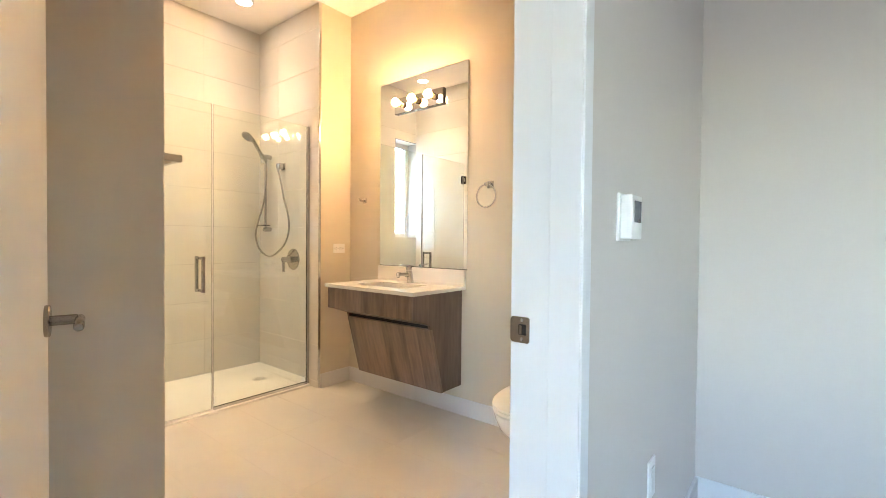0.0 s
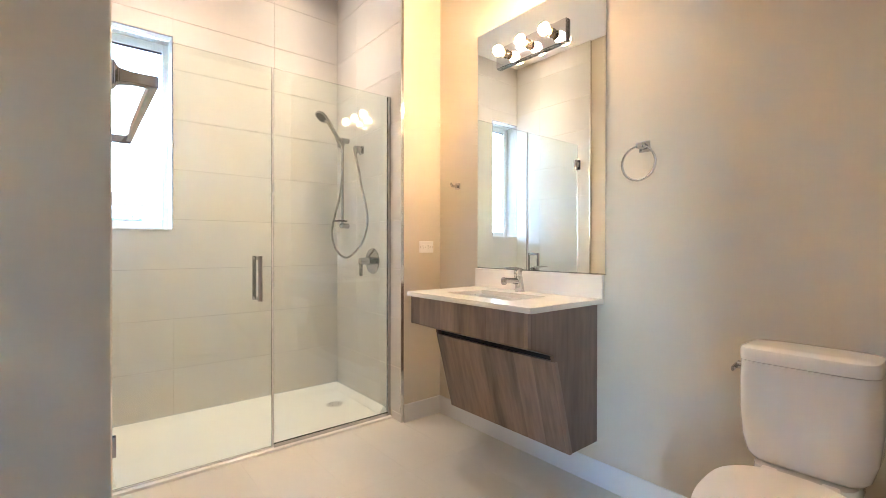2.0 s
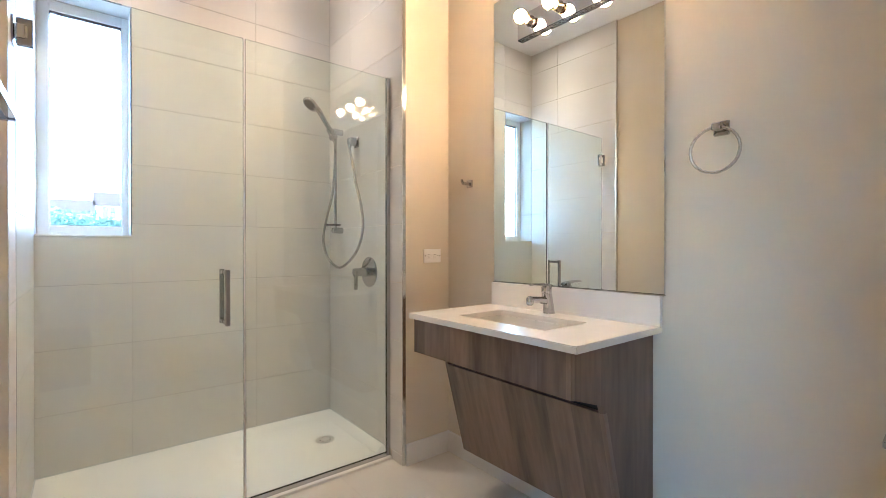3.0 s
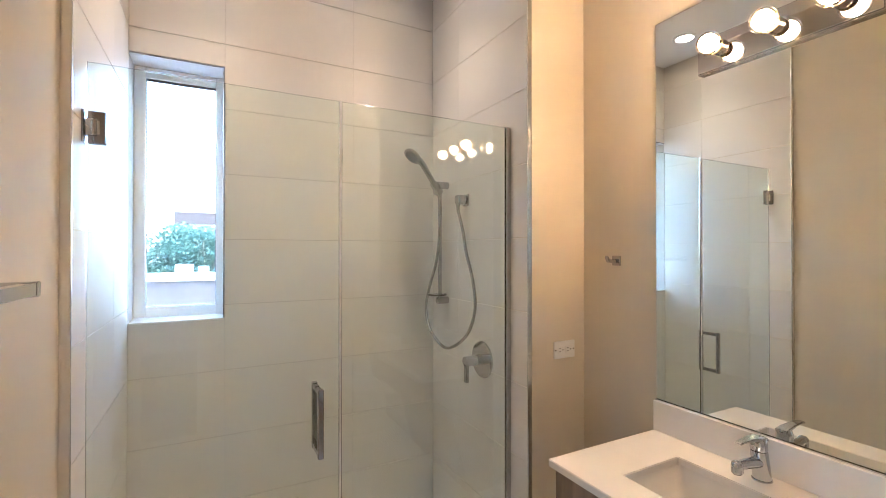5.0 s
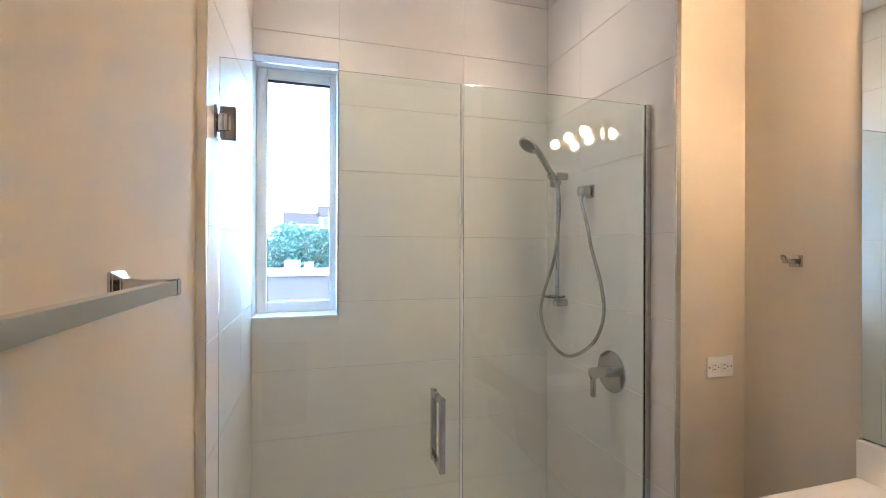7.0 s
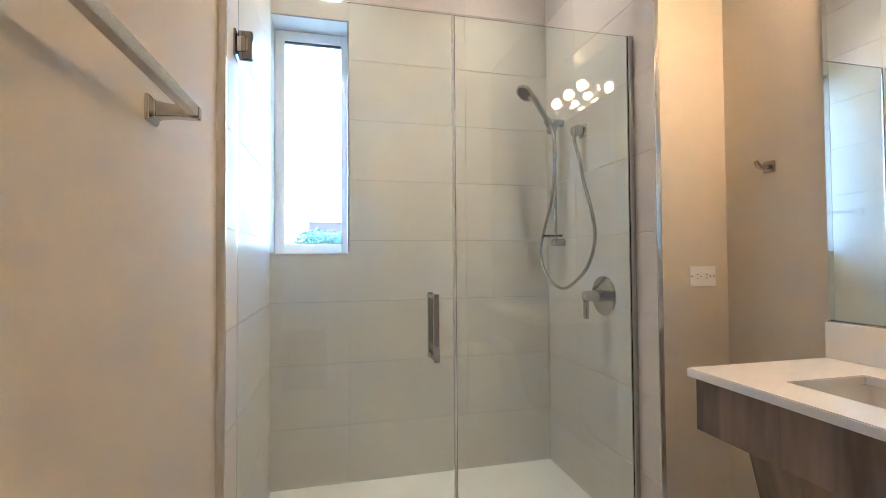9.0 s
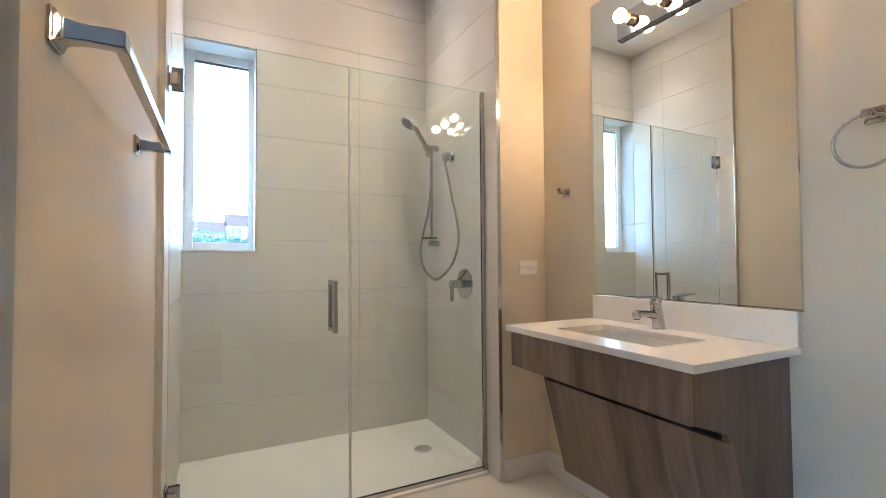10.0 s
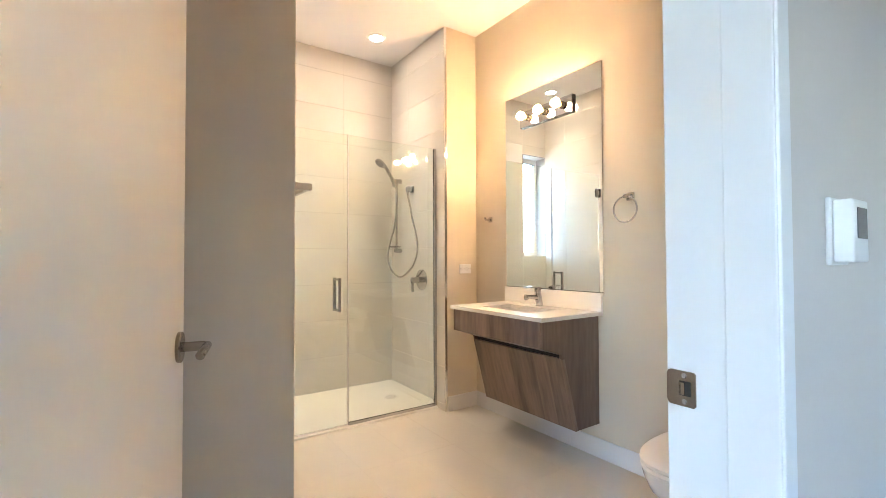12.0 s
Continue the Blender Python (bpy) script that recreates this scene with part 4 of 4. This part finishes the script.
def neighbour():
    b = thing("brick_building", "low pale brick building with a white parapet cap and two chimneys", "building", (0, 0, 0))
    part("wall", bx(-23, -17, -16, 9, -6.5, 0.60), BRICK, b)
    part("roof", bx(-22.8, -17.2, -15.8, 8.8, 0.60, 0.62), CONCRETE, b)
    part("parapet_cap", bx(-17.2, -16.9, -16.1, 9.1, 0.60, 0.85, 0.02), CONCRETE, b, "white stone parapet cap")
    part("chimney", bx(-17.9, -17.25, -0.02, 0.46, 0.62, 1.09, 0.02), CONCRETE, b)
    part("chimney", bx(-17.8, -17.25, 0.62, 0.90, 0.62, 1.02, 0.02), CONCRETE, b)
    part("ledge", bx(-17.0, -16.95, -16, 9, -0.34, -0.26), CONCRETE, b)
    vent = part("wall_vent", bx(-17.0, -16.96, -0.42, -0.16, -0.52, -0.38), CONCRETE, b, "small grey louvred vent")
    for k in range(3):
        part("louvre", bx(-16.96, -16.945, -0.40, -0.18, -0.50 + 0.04 * k, -0.475 + 0.04 * k), DARKGLASS, vent)
    for y in (-6.5, -4.0, -1.3, 3.4, 6.0):
        w = part("window", bx(-17.0, -16.97, y - 0.5, y + 0.5, -3.2, -1.5), DARKGLASS, b)
        part("sill", bx(-17.0, -16.9, y - 0.6, y + 0.6, -3.32, -3.2), CONCRETE, w)


neighbour()


def house(y0, y1, top, x=-60.0):
    h = thing("row_house", "brown brick row house behind the trees", "house", (0, 0, 0), "far row houses")
    part("wall", bx(x - 9, x, y0, y1, -6.5, top - 1.4), REDBRICK, h)
    part("roof", bx(x - 9.2, x + 0.3, y0 - 0.2, y1 + 0.2, top - 1.4, top), REDBRICK, h)
    part("frieze", bx(x, x + 0.12, y0, y1, top - 2.9, top - 1.42), CONCRETE, h, "pale band with windows")
    n = max(2, int((y1 - y0) / 2.2))
    for k in range(n):
        yc = y0 + (y1 - y0) * (k + 0.5) / n
        for z in (top - 2.75, top - 6.2):
            w = part("window", bx(x + 0.06, x + 0.2, yc - 0.55, yc + 0.55, z, z + 1.2), DARKGLASS, h)
            part("frame", bx(x + 0.2, x + 0.24, yc - 0.04, yc + 0.04, z, z + 1.2), CONCRETE, w)
    return h


house(-2.6, 1.3, 6.05)
house(1.5, 6.0, 6.98)


def tree(x, y, base, top, spread, seed):
    rnd = random.Random(seed)
    t = thing("tree", "leafy green street tree", "tree", (x, y, base), "street trees")
    h = top - base
    bm = tube(bmesh.new(), [(0, 0, 0), (0.05, 0.03, h * 0.3), (-0.05, 0.1, h * 0.55), (0.0, 0.05, h * 0.85)], [0.22, 0.17, 0.11, 0.03], 10)
    for k in range(9):
        a, z = rnd.uniform(0, math.tau), h * rnd.uniform(0.35, 0.7)
        r = spread * rnd.uniform(0.45, 0.8)
        tube(bm, [(0, 0, z), (0.5 * r * math.cos(a), 0.5 * r * math.sin(a), z + 0.14 * h), (r * math.cos(a), r * math.sin(a), z + 0.24 * h)], [0.09, 0.06, 0.02], 7)
    part("trunk", bm, BARK, t, smooth=True)
    verts, faces = [], []
    clumps = [(rnd.gauss(0, spread * 0.42), rnd.gauss(0, spread * 0.42), h * rnd.uniform(0.42, 0.97), rnd.uniform(0.35, 0.8)) for _ in range(110)]
    for cx, cy, cz, cr in clumps:
        shrink = max(0.25, 1 - abs(cz / h - 0.65) * 1.5)
        for _ in range(70):
            p = Vector((rnd.gauss(0, 1), rnd.gauss(0, 1), rnd.gauss(0, 0.7))) * cr * 0.55
            p += Vector((cx * shrink, cy * shrink, cz))
            u = Vector((rnd.gauss(0, 1), rnd.gauss(0, 1), rnd.gauss(0, 0.6))).normalized()
            v = u.orthogonal().normalized()
            s = rnd.uniform(0.08, 0.16)
            i = len(verts)
            verts += [p - u * s, p + v * s * 0.5, p + u * s, p - v * s * 0.5]
            faces.append((i, i + 1, i + 2, i + 3))
    me = bpy.data.meshes.new("crown")
    me.from_pydata(verts, [], faces)
    me.materials.append(LEAF)
    crown = new("crown", me)
    crown.parent = t
    return t


tree(-30, -2.8, -6.5, 2.45, 2.6, 1)
tree(-31, 0.6, -6.5, 2.85, 2.8, 2)
tree(-33, -0.7, -6.5, 3.10, 2.8, 6)
tree(-33, 2.1, -6.5, 2.75, 2.8, 7)
tree(-30, 3.8, -6.5, 2.50, 2.6, 3)

# ---- pieces of the walls and floors ----
meshes = {}


def piece(name, dims, at, material, parent, bevel=0.0008):
    """A slab centred at a place; alike slabs share their mesh."""
    key = (name, tuple(round(d, 4) for d in dims), material.name)
    if key not in meshes:
        bm = bx(-dims[0] / 2, dims[0] / 2, -dims[1] / 2, dims[1] / 2, -dims[2] / 2, dims[2] / 2, bevel, 1)
        bmesh.ops.recalc_face_normals(bm, faces=bm.faces)
        me = bpy.data.meshes.new(name)
        bm.to_mesh(me)
        bm.free()
        me.materials.append(material)
        meshes[key] = me
    ob = new(name, meshes[key])
    ob.location = at
    ob.parent = parent
    return ob


J = 0.003
TILE_Z = [0.052, 0.335, 0.640, 0.945, 1.250, 1.555, 1.860, 2.165, 2.470, 2.775, CEILING]
back_y = [Y_LEFT, WIN_Y1, 1.657, Y_RIGHT]
for z0, z1 in zip(TILE_Z, TILE_Z[1:]):
    for y0, y1 in zip(back_y, back_y[1:]):
        spans = [(z0, z1)]
        if y0 < 0.9:
            spans = [(z0, min(z1, WIN_Z0 - 0.004)), (max(z0, WIN_Z1), z1)]
        for a, b in spans:
            if b - a > 0.02:
                piece("tile", (0.005, y1 - y0 - 0.0008, b - a - J), (X_BACK - 0.0025, (y0 + y1) / 2, (a + b) / 2), TILE, wall_back)
side_x = [X_BACK, -3.385, X_STUB - 0.004]
for z0, z1 in zip(TILE_Z, TILE_Z[1:]):
    for x0, x1 in zip(side_x, side_x[1:]):
        piece("tile", (x1 - x0 - 0.0008, 0.005, z1 - z0 - J), ((x0 + x1) / 2, Y_LEFT - 0.0025, (z0 + z1) / 2), TILE, wall_left)
        piece("tile", (x1 - x0 - 0.0008, 0.005, z1 - z0 - J), ((x0 + x1) / 2, Y_RIGHT + 0.0025, (z0 + z1) / 2), TILE, wall_stub)
for yc, wall in ((Y_LEFT - 0.0025, wall_left), (Y_RIGHT + 0.0025, wall_stub)):
    piece("tile", (0.094, 0.005, 0.049), (-2.866, yc, 0.0265), TILE, wall)

fx = [-2.9125 + 0.61 * k for k in range(6)]
fy = [-0.30 + 0.305 * k for k in range(10)]
for i, x0 in enumerate(fx):
    x1 = min(x0 + 0.61, X_DOOR_IN + 0.07)
    if x1 - x0 < 0.05:
        continue
    for y0 in fy:
        y1 = min(y0 + 0.305, Y_VAN)
        if y1 - y0 < 0.02:
            continue
        piece("floor_tile", (x1 - x0 - 0.001, y1 - y0 - 0.001, 0.004), ((x0 + x1) / 2, (y0 + y1) / 2, -0.002), FLOORTILE, bath_floor, 0.0)
for k in range(39):
    y0 = -2.42 + 0.125 * k
    for j in range(3):
        x0 = -0.343 + 1.22 * j - (0.4 if k % 2 else 0) * (j > 0)
        x1 = -0.343 + 1.22 * (j + 1) - (0.4 if k % 2 else 0) * (j < 2)
        piece("plank", (x1 - x0 - 0.002, 0.123, 0.012), ((x0 + x1) / 2, y0 + 0.0625, -0.006), PLANK, hall_floor, 0.001)
